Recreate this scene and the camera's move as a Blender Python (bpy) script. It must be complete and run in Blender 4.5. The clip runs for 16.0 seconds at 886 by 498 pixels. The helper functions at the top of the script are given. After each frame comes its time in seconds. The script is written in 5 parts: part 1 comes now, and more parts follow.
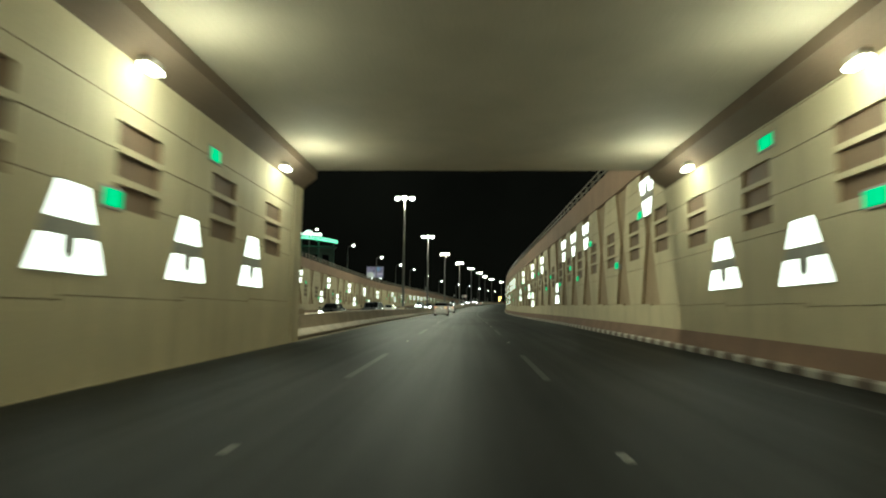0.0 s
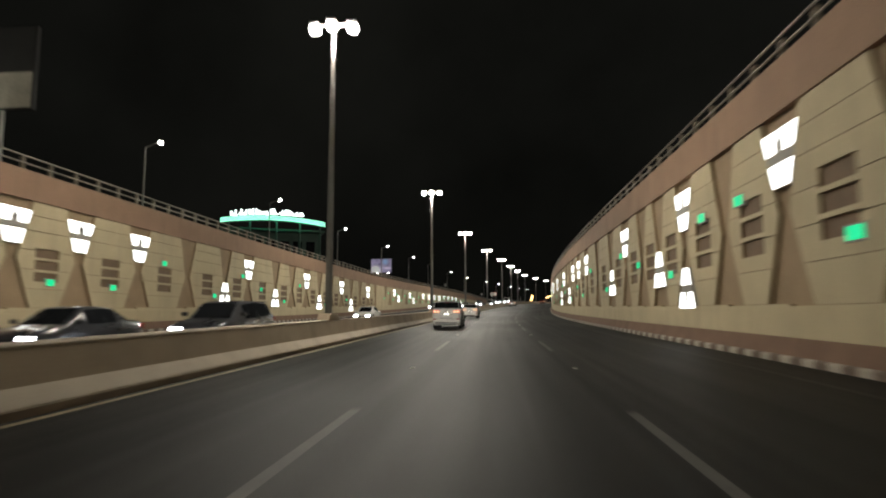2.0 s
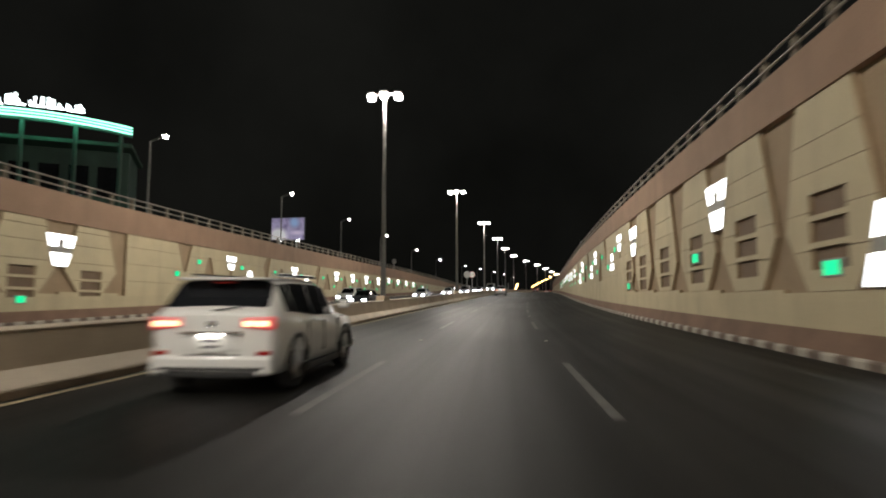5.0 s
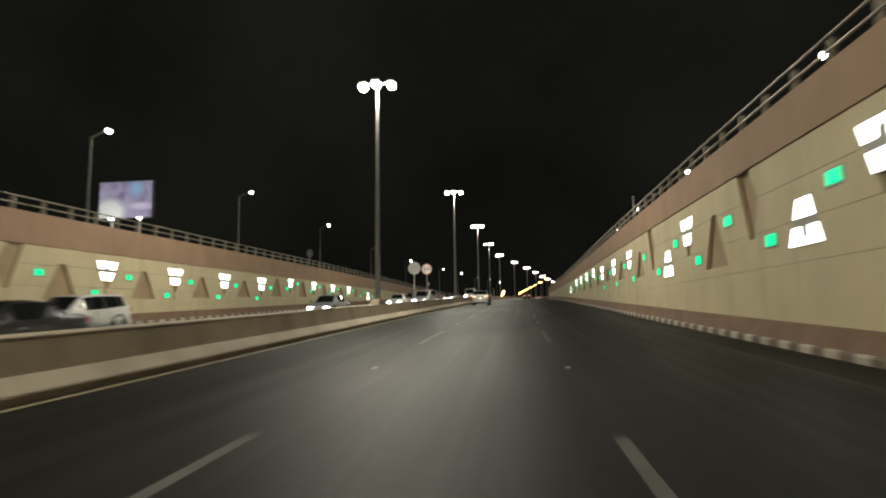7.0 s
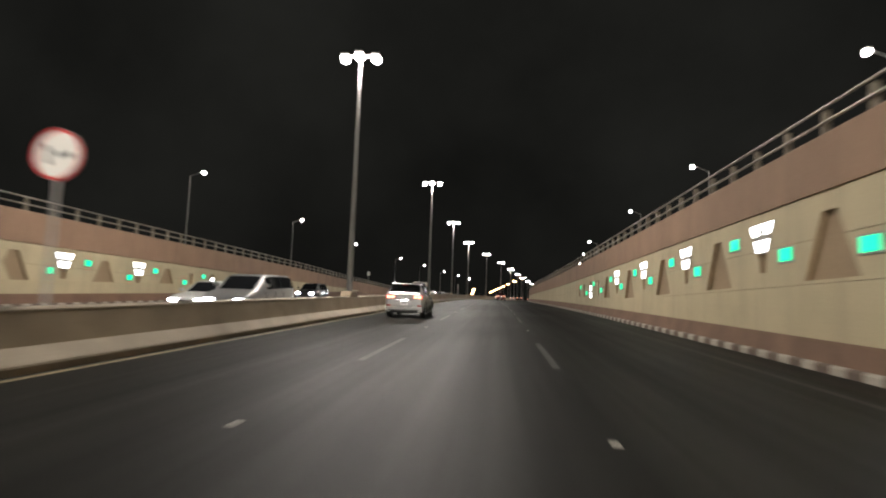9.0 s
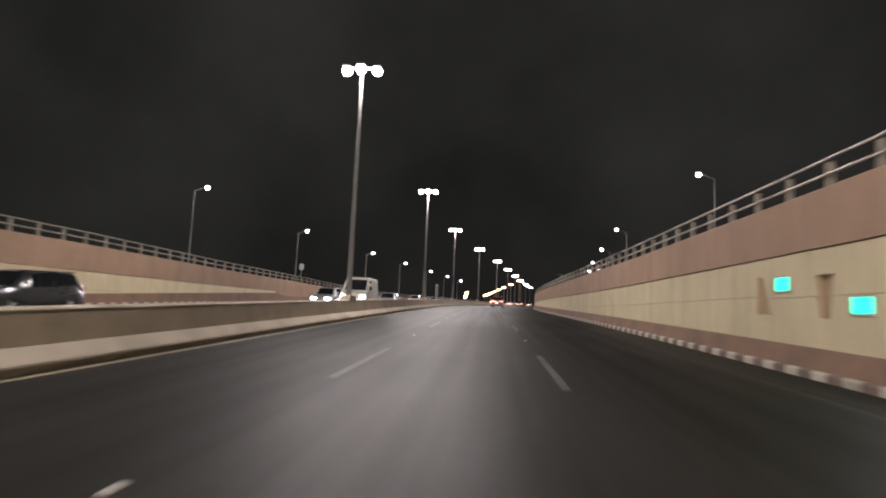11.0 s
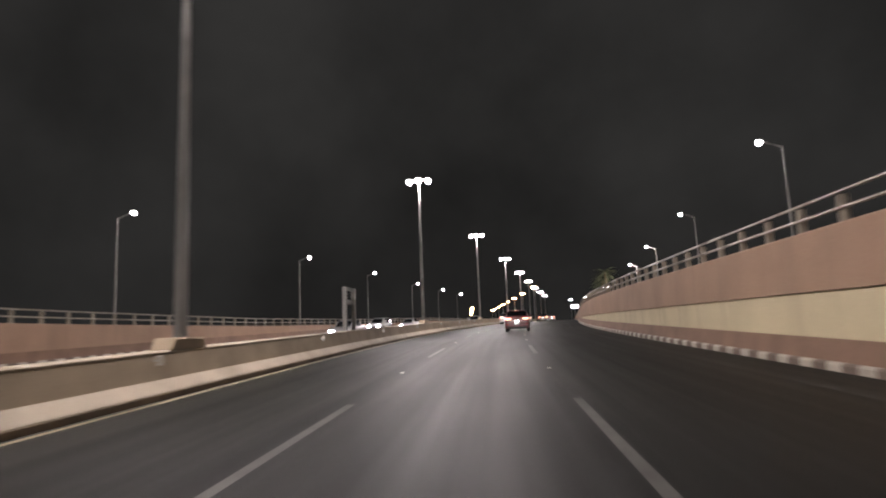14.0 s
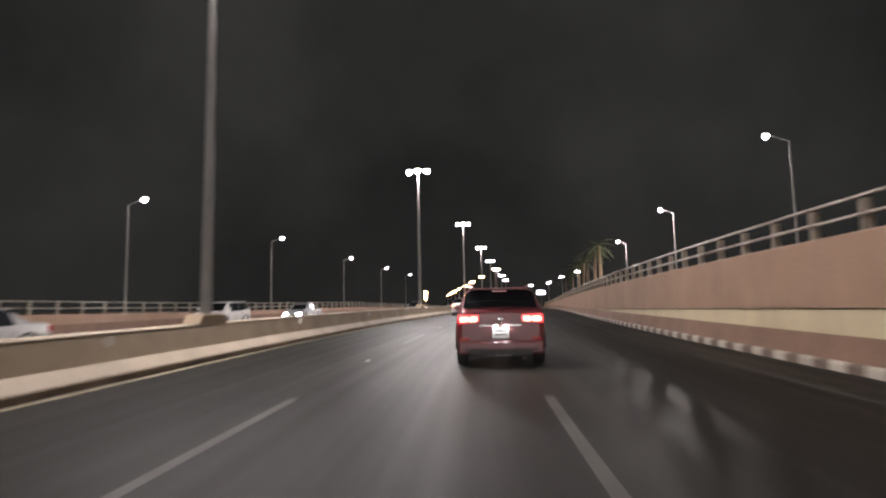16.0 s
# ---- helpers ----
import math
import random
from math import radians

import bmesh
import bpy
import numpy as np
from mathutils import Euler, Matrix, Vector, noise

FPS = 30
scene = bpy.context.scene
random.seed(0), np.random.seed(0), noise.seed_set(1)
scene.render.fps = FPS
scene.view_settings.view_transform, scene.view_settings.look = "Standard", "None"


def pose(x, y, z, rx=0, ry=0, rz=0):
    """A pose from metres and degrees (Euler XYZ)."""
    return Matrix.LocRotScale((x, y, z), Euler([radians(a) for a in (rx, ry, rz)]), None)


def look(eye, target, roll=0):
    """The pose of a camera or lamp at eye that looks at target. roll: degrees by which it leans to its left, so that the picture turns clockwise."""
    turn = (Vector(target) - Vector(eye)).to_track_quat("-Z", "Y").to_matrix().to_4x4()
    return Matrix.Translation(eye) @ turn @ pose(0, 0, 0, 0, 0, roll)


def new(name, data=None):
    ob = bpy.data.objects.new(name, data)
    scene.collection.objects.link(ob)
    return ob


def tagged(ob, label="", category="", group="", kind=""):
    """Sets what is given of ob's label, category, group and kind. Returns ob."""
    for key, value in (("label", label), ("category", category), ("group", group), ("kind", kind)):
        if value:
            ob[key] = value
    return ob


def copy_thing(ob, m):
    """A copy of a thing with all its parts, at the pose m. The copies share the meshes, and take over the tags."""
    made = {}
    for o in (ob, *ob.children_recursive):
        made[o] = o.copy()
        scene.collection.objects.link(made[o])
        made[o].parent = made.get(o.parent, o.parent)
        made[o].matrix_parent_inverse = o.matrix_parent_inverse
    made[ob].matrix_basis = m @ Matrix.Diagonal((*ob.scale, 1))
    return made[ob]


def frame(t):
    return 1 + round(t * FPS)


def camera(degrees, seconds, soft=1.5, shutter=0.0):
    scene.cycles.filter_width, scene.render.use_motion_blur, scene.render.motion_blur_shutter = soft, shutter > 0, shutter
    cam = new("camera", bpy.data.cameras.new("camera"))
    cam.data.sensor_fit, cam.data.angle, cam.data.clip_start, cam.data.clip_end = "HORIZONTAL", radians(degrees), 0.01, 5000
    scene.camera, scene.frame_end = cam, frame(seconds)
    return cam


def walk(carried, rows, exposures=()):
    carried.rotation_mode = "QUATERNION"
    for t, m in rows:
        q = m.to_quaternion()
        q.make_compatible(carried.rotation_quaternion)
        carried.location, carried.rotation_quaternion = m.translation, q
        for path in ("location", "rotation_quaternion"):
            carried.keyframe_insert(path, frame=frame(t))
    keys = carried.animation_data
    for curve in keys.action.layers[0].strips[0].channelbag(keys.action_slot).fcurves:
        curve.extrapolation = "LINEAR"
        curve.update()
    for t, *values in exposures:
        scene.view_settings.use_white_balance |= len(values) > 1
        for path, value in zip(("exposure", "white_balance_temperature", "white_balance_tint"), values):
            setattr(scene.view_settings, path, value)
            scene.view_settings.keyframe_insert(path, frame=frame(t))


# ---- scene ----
# ---- the road's line: curvature in 1/km and grade in percent every 50 m ----
KNOTS = np.arange(-40, 711, 50.0)
KAP = [-0.169, -0.24, -0.03, 1.444, 0.771, -0.236, -0.065, 2.71, -0.105, -0.32, 0.231, 0.151, 0.084, 0.048, 0.03, 0.022]
GRADE = [2.118, 1.993, 1.23, 1.904, 3.318, 3.065, 2.487, 2.187, 1.704, 0.784, 0.602, 0.608, 0.608, 0.608, 0.608, 0.608]
GRID = np.arange(-60, 711, 1.0)


def running(v):
    c = np.concatenate([[0], np.cumsum((v[1:] + v[:-1]) / 2)])
    return c - c[60]


TURN = running(np.interp(GRID, KNOTS, KAP) / 1000)
ROAD_X, ROAD_Y = running(np.sin(TURN)), running(np.cos(TURN))
ROAD_Z = running(np.interp(GRID, KNOTS, GRADE) / 100)


def road_z(s):
    return float(np.interp(s, GRID, ROAD_Z))


def heading(s):
    return float(np.interp(s, GRID, TURN))


def spot(s, u, z):
    """The place at s metres along the road, u metres to its right, at the level z."""
    a = heading(s)
    return Vector((float(np.interp(s, GRID, ROAD_X)) + u * math.cos(a), float(np.interp(s, GRID, ROAD_Y)) - u * math.sin(a), z))


def above(s, u, h):
    return spot(s, u, road_z(s) + h)


def stand(s, u, z, turn=0):
    """A pose there, x across the road and y along it."""
    return Matrix.Translation(spot(s, u, z)) @ Matrix.Rotation(-heading(s) + radians(turn), 4, "Z")


# ---- camera ----
cam = camera(73.26, 16.0, soft=2.0, shutter=0.5)
PATH = [
    (0, -0.000, -0.000, 1.380, 96.32, -0.60, 2.68),
    (0.5, -0.040, 10.420, 1.589, 97.04, 1.53, 2.68),
    (1, -0.167, 20.641, 1.784, 96.86, 0.23, 3.46),
    (1.5, -0.371, 30.413, 1.955, 96.01, 0.97, 4.41),
    (2, -0.519, 40.242, 2.113, 96.36, 0.13, 5.48),
    (2.5, -0.716, 50.338, 2.260, 96.11, -2.46, 4.73),
    (3, -0.783, 60.666, 2.395, 95.35, -0.10, 4.50),
    (3.5, -0.707, 70.996, 2.530, 94.17, -0.08, 3.85),
    (4.2, -0.622, 85.270, 2.740, 95.47, -0.48, 3.67),
    (4.8, -0.441, 97.180, 2.937, 95.36, -0.13, 3.78),
    (5.4, -0.115, 108.867, 3.149, 95.25, 0.22, 3.67),
    (6, 0.391, 120.407, 3.384, 95.13, 0.57, 3.47),
    (6.5, 0.868, 129.927, 3.606, 96.45, 0.23, 3.15),
    (7, 1.486, 139.219, 3.849, 96.07, 0.80, 2.49),
    (7.5, 2.109, 148.732, 4.122, 97.41, 0.02, 0.07),
    (8, 2.722, 158.194, 4.420, 97.16, -0.72, 0.16),
    (8.5, 3.511, 167.645, 4.732, 97.55, -0.86, 0.80),
    (9, 4.382, 177.047, 5.040, 95.70, -1.99, -0.37),
    (9.6, 5.351, 187.590, 5.379, 95.81, -2.16, -0.67),
    (10.2, 6.274, 197.422, 5.690, 95.91, -2.34, -0.84),
    (10.8, 7.181, 207.071, 5.991, 96.02, -2.51, -0.91),
    (11.5, 8.264, 218.800, 6.347, 96.14, -2.72, -0.89),
    (12, 8.971, 227.632, 6.605, 98.50, 1.23, 0.82),
    (12.5, 9.689, 236.422, 6.852, 97.73, -0.75, -0.09),
    (13, 10.504, 245.093, 7.088, 98.01, -0.74, 0.92),
    (13.5, 11.376, 253.634, 7.311, 97.70, 1.31, 0.34),
    (14, 12.176, 262.059, 7.524, 97.80, 2.29, 0.02),
    (14.5, 12.979, 270.380, 7.728, 95.57, 1.68, -0.24),
    (15, 13.734, 278.594, 7.926, 96.86, -1.82, 0.74),
    (15.5, 14.725, 286.731, 8.118, 93.51, -0.56, -2.07),
    (16, 15.687, 295.019, 8.310, 96.18, 1.10, -4.16),
]
walk(cam, [(t, pose(x, y, z, rx, ry, rz)) for t, x, y, z, rx, ry, rz in PATH],
     exposures=[(0, -0.68, 6200, -18), (0.5, -0.46, 5750, -5), (1.4, -0.42, 6250, 6), (2.1, -0.52, 6220, 8), (2.7, -0.42, 6190, 9), (3.5, -0.3, 6150, 10), (6, -0.2, 6100, 11), (7.2, 0.05, 6300, 2), (8, 0.2, 6200, 9), (9, 0.58, 6050, 13), (11.5, 1.5, 5900, 22), (13.5, 1.6, 5900, 23), (16, 1.74, 5850, 22)])

# ---- night sky ----
world = bpy.data.worlds.new("night_sky")
scene.world = world
world.use_nodes = True
sky = world.node_tree
veil = sky.nodes.new("ShaderNodeTexNoise")
veil.inputs["Scale"].default_value, veil.inputs["Detail"].default_value = 2.2, 6
shade = sky.nodes.new("ShaderNodeValToRGB")
shade.color_ramp.elements[0].position, shade.color_ramp.elements[0].color = 0.3, (0.49, 0.48, 0.39, 1)
shade.color_ramp.elements[1].position, shade.color_ramp.elements[1].color = 0.7, (1.46, 1.42, 1.14, 1)
sky.links.new(sky.nodes.new("ShaderNodeTexCoord").outputs["Generated"], veil.inputs["Vector"])
sky.links.new(veil.outputs["Fac"], shade.inputs[0])
sky.links.new(shade.outputs[0], sky.nodes["Background"].inputs[0])
sky.nodes["Background"].inputs[1].default_value = 0.0072


# ---- materials ----
def material(name, colour, rough=0.7, metal=0.0, gloss=0.5, spread=0.15, scale=1.2, fine=30.0, bump=0.15, stain=0.0, stain_colour=(0.08, 0.06, 0.04), random_tint=0.0, streak=False):
    """Two scales of variation and a fine relief on a base colour; stains with a shape of their own."""
    m = bpy.data.materials.new(name)
    m.use_nodes = True
    nt = m.node_tree
    b = nt.nodes["Principled BSDF"]
    co = nt.nodes.new("ShaderNodeTexCoord")
    big = nt.nodes.new("ShaderNodeTexNoise")
    big.inputs["Scale"].default_value, big.inputs["Detail"].default_value = scale, 4
    nt.links.new(co.outputs["Object"], big.inputs["Vector"])
    small = nt.nodes.new("ShaderNodeTexNoise")
    small.inputs["Scale"].default_value, small.inputs["Detail"].default_value = fine, 3
    nt.links.new(co.outputs["Object"], small.inputs["Vector"])
    ramp = nt.nodes.new("ShaderNodeMapRange")
    ramp.inputs["From Min"].default_value, ramp.inputs["From Max"].default_value = 0.3, 0.7
    ramp.inputs["To Min"].default_value, ramp.inputs["To Max"].default_value = 1 - spread, 1 + spread
    nt.links.new(big.outputs["Fac"], ramp.inputs["Value"])
    ramp2 = nt.nodes.new("ShaderNodeMapRange")
    ramp2.inputs["From Min"].default_value, ramp2.inputs["From Max"].default_value = 0.3, 0.7
    ramp2.inputs["To Min"].default_value, ramp2.inputs["To Max"].default_value = 1 - spread * 0.7, 1 + spread * 0.7
    nt.links.new(small.outputs["Fac"], ramp2.inputs["Value"])
    mul = nt.nodes.new("ShaderNodeMath")
    mul.operation = "MULTIPLY"
    nt.links.new(ramp.outputs[0], mul.inputs[0])
    nt.links.new(ramp2.outputs[0], mul.inputs[1])
    last = mul.outputs[0]
    if random_tint:
        info = nt.nodes.new("ShaderNodeObjectInfo")
        rr = nt.nodes.new("ShaderNodeMapRange")
        rr.inputs["To Min"].default_value, rr.inputs["To Max"].default_value = 1 - random_tint, 1 + random_tint
        nt.links.new(info.outputs["Random"], rr.inputs["Value"])
        m2 = nt.nodes.new("ShaderNodeMath")
        m2.operation = "MULTIPLY"
        nt.links.new(last, m2.inputs[0])
        nt.links.new(rr.outputs[0], m2.inputs[1])
        last = m2.outputs[0]
    vm = nt.nodes.new("ShaderNodeVectorMath")
    vm.operation = "SCALE"
    vm.inputs[0].default_value = colour
    nt.links.new(last, vm.inputs["Scale"])
    out = vm.outputs[0]
    if stain:
        st = nt.nodes.new("ShaderNodeTexNoise")
        st.inputs["Scale"].default_value, st.inputs["Detail"].default_value = 0.9, 6
        mp = nt.nodes.new("ShaderNodeMapping")
        mp.inputs["Scale"].default_value = (1.6, 1.6, 0.18) if streak else (0.8, 0.8, 0.8)
        nt.links.new(co.outputs["Object"], mp.inputs["Vector"])
        nt.links.new(mp.outputs[0], st.inputs["Vector"])
        sr = nt.nodes.new("ShaderNodeMapRange")
        sr.inputs["From Min"].default_value, sr.inputs["From Max"].default_value = 0.5, 0.75
        sr.inputs["To Max"].default_value = stain
        nt.links.new(st.outputs["Fac"], sr.inputs["Value"])
        mx = nt.nodes.new("ShaderNodeMix")
        mx.data_type = "RGBA"
        nt.links.new(sr.outputs[0], mx.inputs[0])
        nt.links.new(out, mx.inputs[6])
        mx.inputs[7].default_value = (*stain_colour, 1)
        out = mx.outputs[2]
    nt.links.new(out, b.inputs["Base Color"])
    b.inputs["Roughness"].default_value, b.inputs["Metallic"].default_value, b.inputs["Specular IOR Level"].default_value = rough, metal, gloss
    if bump:
        bp = nt.nodes.new("ShaderNodeBump")
        bp.inputs["Strength"].default_value, bp.inputs["Distance"].default_value = bump, 0.01
        nt.links.new(small.outputs["Fac"], bp.inputs["Height"])
        nt.links.new(bp.outputs[0], b.inputs["Normal"])
    return m


def glow(name, colour, strength, base=(0.3, 0.3, 0.3)):
    m = bpy.data.materials.new(name)
    m.use_nodes = True
    b = m.node_tree.nodes["Principled BSDF"]
    b.inputs["Base Color"].default_value = (*base, 1)
    b.inputs["Emission Color"].default_value = (*colour, 1)
    b.inputs["Emission Strength"].default_value = strength
    return m


def paint(name, colour, rough=0.25, metal=0.0, coat=0.6):
    m = bpy.data.materials.new(name)
    m.use_nodes = True
    b = m.node_tree.nodes["Principled BSDF"]
    b.inputs["Base Color"].default_value = (*colour, 1)
    b.inputs["Roughness"].default_value, b.inputs["Metallic"].default_value, b.inputs["Coat Weight"].default_value = rough, metal, coat
    nt = m.node_tree
    n = nt.nodes.new("ShaderNodeTexNoise")
    n.inputs["Scale"].default_value, n.inputs["Detail"].default_value = 3, 5
    r = nt.nodes.new("ShaderNodeMapRange")
    r.inputs["To Min"].default_value, r.inputs["To Max"].default_value = rough * 0.8, rough * 1.5
    nt.links.new(n.outputs["Fac"], r.inputs["Value"])
    nt.links.new(r.outputs[0], b.inputs["Roughness"])
    return m


def asphalt_material():
    """Dark asphalt laid out across and along the lanes: wheel tracks, long stains, patches and grain."""
    m = bpy.data.materials.new("asphalt")
    m.use_nodes = True
    nt = m.node_tree
    b = nt.nodes["Principled BSDF"]

    def maths(op, x, y):
        n = nt.nodes.new("ShaderNodeMath")
        n.operation = op
        for k, v in enumerate((x, y)):
            if isinstance(v, (int, float)):
                n.inputs[k].default_value = v
            else:
                nt.links.new(v, n.inputs[k])
        return n.outputs[0]

    def noise(across, along, detail, low, high, lo=0.32, hi=0.68):
        mp = nt.nodes.new("ShaderNodeMapping")
        mp.inputs["Scale"].default_value = (across, along, 1)
        nt.links.new(uv.outputs[0], mp.inputs["Vector"])
        n = nt.nodes.new("ShaderNodeTexNoise")
        n.inputs["Scale"].default_value, n.inputs["Detail"].default_value = 1.0, detail
        nt.links.new(mp.outputs[0], n.inputs["Vector"])
        r = nt.nodes.new("ShaderNodeMapRange")
        r.inputs["From Min"].default_value, r.inputs["From Max"].default_value = lo, hi
        r.inputs["To Min"].default_value, r.inputs["To Max"].default_value = low, high
        nt.links.new(n.outputs["Fac"], r.inputs["Value"])
        return n.outputs["Fac"], r.outputs[0]

    uv = nt.nodes.new("ShaderNodeUVMap")
    uv.uv_map = "lanes"
    part_uv = nt.nodes.new("ShaderNodeSeparateXYZ")
    nt.links.new(uv.outputs[0], part_uv.inputs[0])
    # two wheel tracks in each lane of 3.64 m
    tracks = maths("SINE", maths("ADD", maths("MULTIPLY", part_uv.outputs[0], 2 * math.pi / 1.82), 0.9), 0)
    tracks = maths("ADD", maths("MULTIPLY", tracks, 0.1), 1.0)
    grain, fine = noise(55, 55, 3, 0.75, 1.25)
    blotch = noise(0.5, 0.22, 5, 0.8, 1.2)[1]
    streaks = noise(2.2, 0.03, 5, 0.78, 1.18)[1]
    patch = noise(0.16, 0.05, 2, 0.86, 1.14, 0.44, 0.56)[1]
    level = maths("MULTIPLY", maths("MULTIPLY", maths("MULTIPLY", tracks, fine), maths("MULTIPLY", blotch, streaks)), patch)
    # headlight and haze brightness put into the colour: paler up the slope
    slope_light = nt.nodes.new("ShaderNodeMapRange")
    slope_light.inputs["From Min"].default_value, slope_light.inputs["From Max"].default_value = 120.0, 310.0
    slope_light.inputs["To Min"].default_value, slope_light.inputs["To Max"].default_value = 0.63, 1.45
    nt.links.new(part_uv.outputs[1], slope_light.inputs["Value"])
    # the colour falls off across the slow lane, away from the barrier
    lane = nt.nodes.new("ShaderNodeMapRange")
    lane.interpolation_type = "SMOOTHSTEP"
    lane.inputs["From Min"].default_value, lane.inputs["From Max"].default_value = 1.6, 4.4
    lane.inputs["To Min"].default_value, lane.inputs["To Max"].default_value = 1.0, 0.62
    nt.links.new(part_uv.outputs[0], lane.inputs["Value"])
    level = maths("MULTIPLY", level, maths("MULTIPLY", slope_light.outputs[0], lane.outputs[0]))
    vm = nt.nodes.new("ShaderNodeVectorMath")
    vm.operation = "SCALE"
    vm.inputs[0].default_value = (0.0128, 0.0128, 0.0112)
    nt.links.new(level, vm.inputs["Scale"])
    nt.links.new(vm.outputs[0], b.inputs["Base Color"])
    nt.links.new(maths("SUBTRACT", 0.7, maths("MULTIPLY", maths("MULTIPLY", streaks, patch), 0.14)), b.inputs["Roughness"])
    b.inputs["Specular IOR Level"].default_value = 0.12
    bp = nt.nodes.new("ShaderNodeBump")
    bp.inputs["Strength"].default_value, bp.inputs["Distance"].default_value = 0.4, 0.01
    nt.links.new(grain, bp.inputs["Height"])
    nt.links.new(bp.outputs[0], b.inputs["Normal"])
    return m


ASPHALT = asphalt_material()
CREAM = material("cream_wall_paint", (0.57, 0.485, 0.31), 0.75, spread=0.07, scale=0.7, fine=25, bump=0.1, stain=0.4, stain_colour=(0.36, 0.29, 0.19), random_tint=0.03, streak=True)
BROWN = material("brown_wall_paint", (0.335, 0.213, 0.14), 0.8, spread=0.1, scale=0.6, fine=20, bump=0.15, stain=0.3, stain_colour=(0.2, 0.14, 0.1), streak=True)
RECESS = material("brown_recess_paint", (0.365, 0.265, 0.162), 0.8, spread=0.12, scale=0.8, fine=20, bump=0.15)
# brown haunch paint, darkened to hold the shade above the flood lights
HAUNCH = material("shaded_haunch_paint", (0.15, 0.105, 0.068), 0.85, spread=0.15, scale=0.6, fine=20, bump=0.15, stain=0.3)
BOX = material("dark_brown_recess", (0.2, 0.135, 0.085), 0.75, spread=0.12, scale=1.5, fine=20)
CONCRETE = material("pale_concrete", (0.43, 0.365, 0.28), 0.85, spread=0.12, scale=0.9, fine=30, bump=0.25, stain=0.4, stain_colour=(0.26, 0.21, 0.15))
COPING = material("dull_post_paint", (0.25, 0.215, 0.165), 0.85, spread=0.15, scale=0.9, fine=30, bump=0.25, stain=0.4, stain_colour=(0.2, 0.16, 0.11))
BARRIER = material("brown_barrier_concrete", (0.37, 0.29, 0.2), 0.85, spread=0.12, scale=0.8, fine=30, bump=0.2, stain=0.3)
BARRIER_TOP = material("pale_barrier_top", (0.46, 0.39, 0.29), 0.85, spread=0.14, scale=0.9, fine=30, bump=0.25, stain=0.4, stain_colour=(0.24, 0.2, 0.14))
# darker than the toe above it, with random stains
BASE_KERB = material("dark_kerb_concrete", (0.25, 0.19, 0.13), 0.85, spread=0.18, scale=1.1, fine=30, bump=0.25, stain=0.4)
PAVING = material("red_brown_paving", (0.2, 0.12, 0.08), 0.85, spread=0.15, scale=1.0, fine=25, bump=0.25)
KERB_LIGHT = material("white_kerb_paint", (0.46, 0.42, 0.35), 0.8, spread=0.12, scale=2, fine=30, stain=0.35)
KERB_DARK = material("dark_kerb_paint", (0.15, 0.11, 0.085), 0.8, spread=0.15, scale=2, fine=30)
LINE_WHITE = material("worn_white_line", (0.078, 0.075, 0.067), 0.7, spread=0.25, scale=2.5, fine=40, stain=0.5, stain_colour=(0.045, 0.043, 0.04))
LINE_FAINT = material("rubbed_off_white_line", (0.026, 0.0255, 0.023), 0.75, spread=0.35, scale=1.2, fine=40, stain=0.7, stain_colour=(0.03, 0.03, 0.03))
LINE_YELLOW = material("worn_yellow_line", (0.3, 0.25, 0.15), 0.7, spread=0.2, scale=2.5, fine=40, stain=0.4, stain_colour=(0.15, 0.12, 0.08))
SOFFIT = material("painted_concrete_soffit", (0.437, 0.378, 0.277), 0.8, spread=0.08, scale=0.5, fine=15, stain=0.25, stain_colour=(0.3, 0.25, 0.18))
SAND = material("dusty_ground", (0.2, 0.16, 0.11), 0.95, spread=0.2, scale=0.05, fine=4)
STEEL = material("galvanised_steel", (0.45, 0.44, 0.42), 0.45, 0.7, spread=0.12, scale=2, fine=30)
POLE = material("dull_grey_pole_paint", (0.22, 0.215, 0.2), 0.6, 0.1, spread=0.12, scale=2, fine=30)
RAIL = material("weathered_rail_metal", (0.32, 0.285, 0.235), 0.5, 0.4, spread=0.15, scale=3, fine=30)
STUD = material("pale_stud", (0.5, 0.48, 0.42), 0.35, spread=0.1)
TRAY = material("grey_light_tray", (0.35, 0.33, 0.29), 0.6, spread=0.1, scale=3)
WHITE_LIGHT = glow("white_wall_light", (1.0, 0.97, 0.9), 5.5)
GREEN_LIGHT = glow("green_wall_light", (0.005, 0.9, 0.34), 1.3, (0.01, 0.1, 0.05))
LAMP_LIGHT = glow("street_lamp_light", (1.0, 0.93, 0.8), 60.0)
FLOOD_LIGHT = glow("flood_light", (1.0, 0.93, 0.75), 40.0)


# ---- building helpers ----
def link(name, bm, mat, parent=None, label="", smooth=False):
    me = bpy.data.meshes.new(name)
    bmesh.ops.recalc_face_normals(bm, faces=bm.faces)
    bm.to_mesh(me)
    bm.free()
    for m in (mat if isinstance(mat, (list, tuple)) else [mat]):
        me.materials.append(m)
    if smooth:
        for f in me.polygons:
            f.use_smooth = True
    ob = new(name, me)
    if parent is not None:
        ob.parent = parent
    if label:
        ob["label"] = label
    return ob


part = link


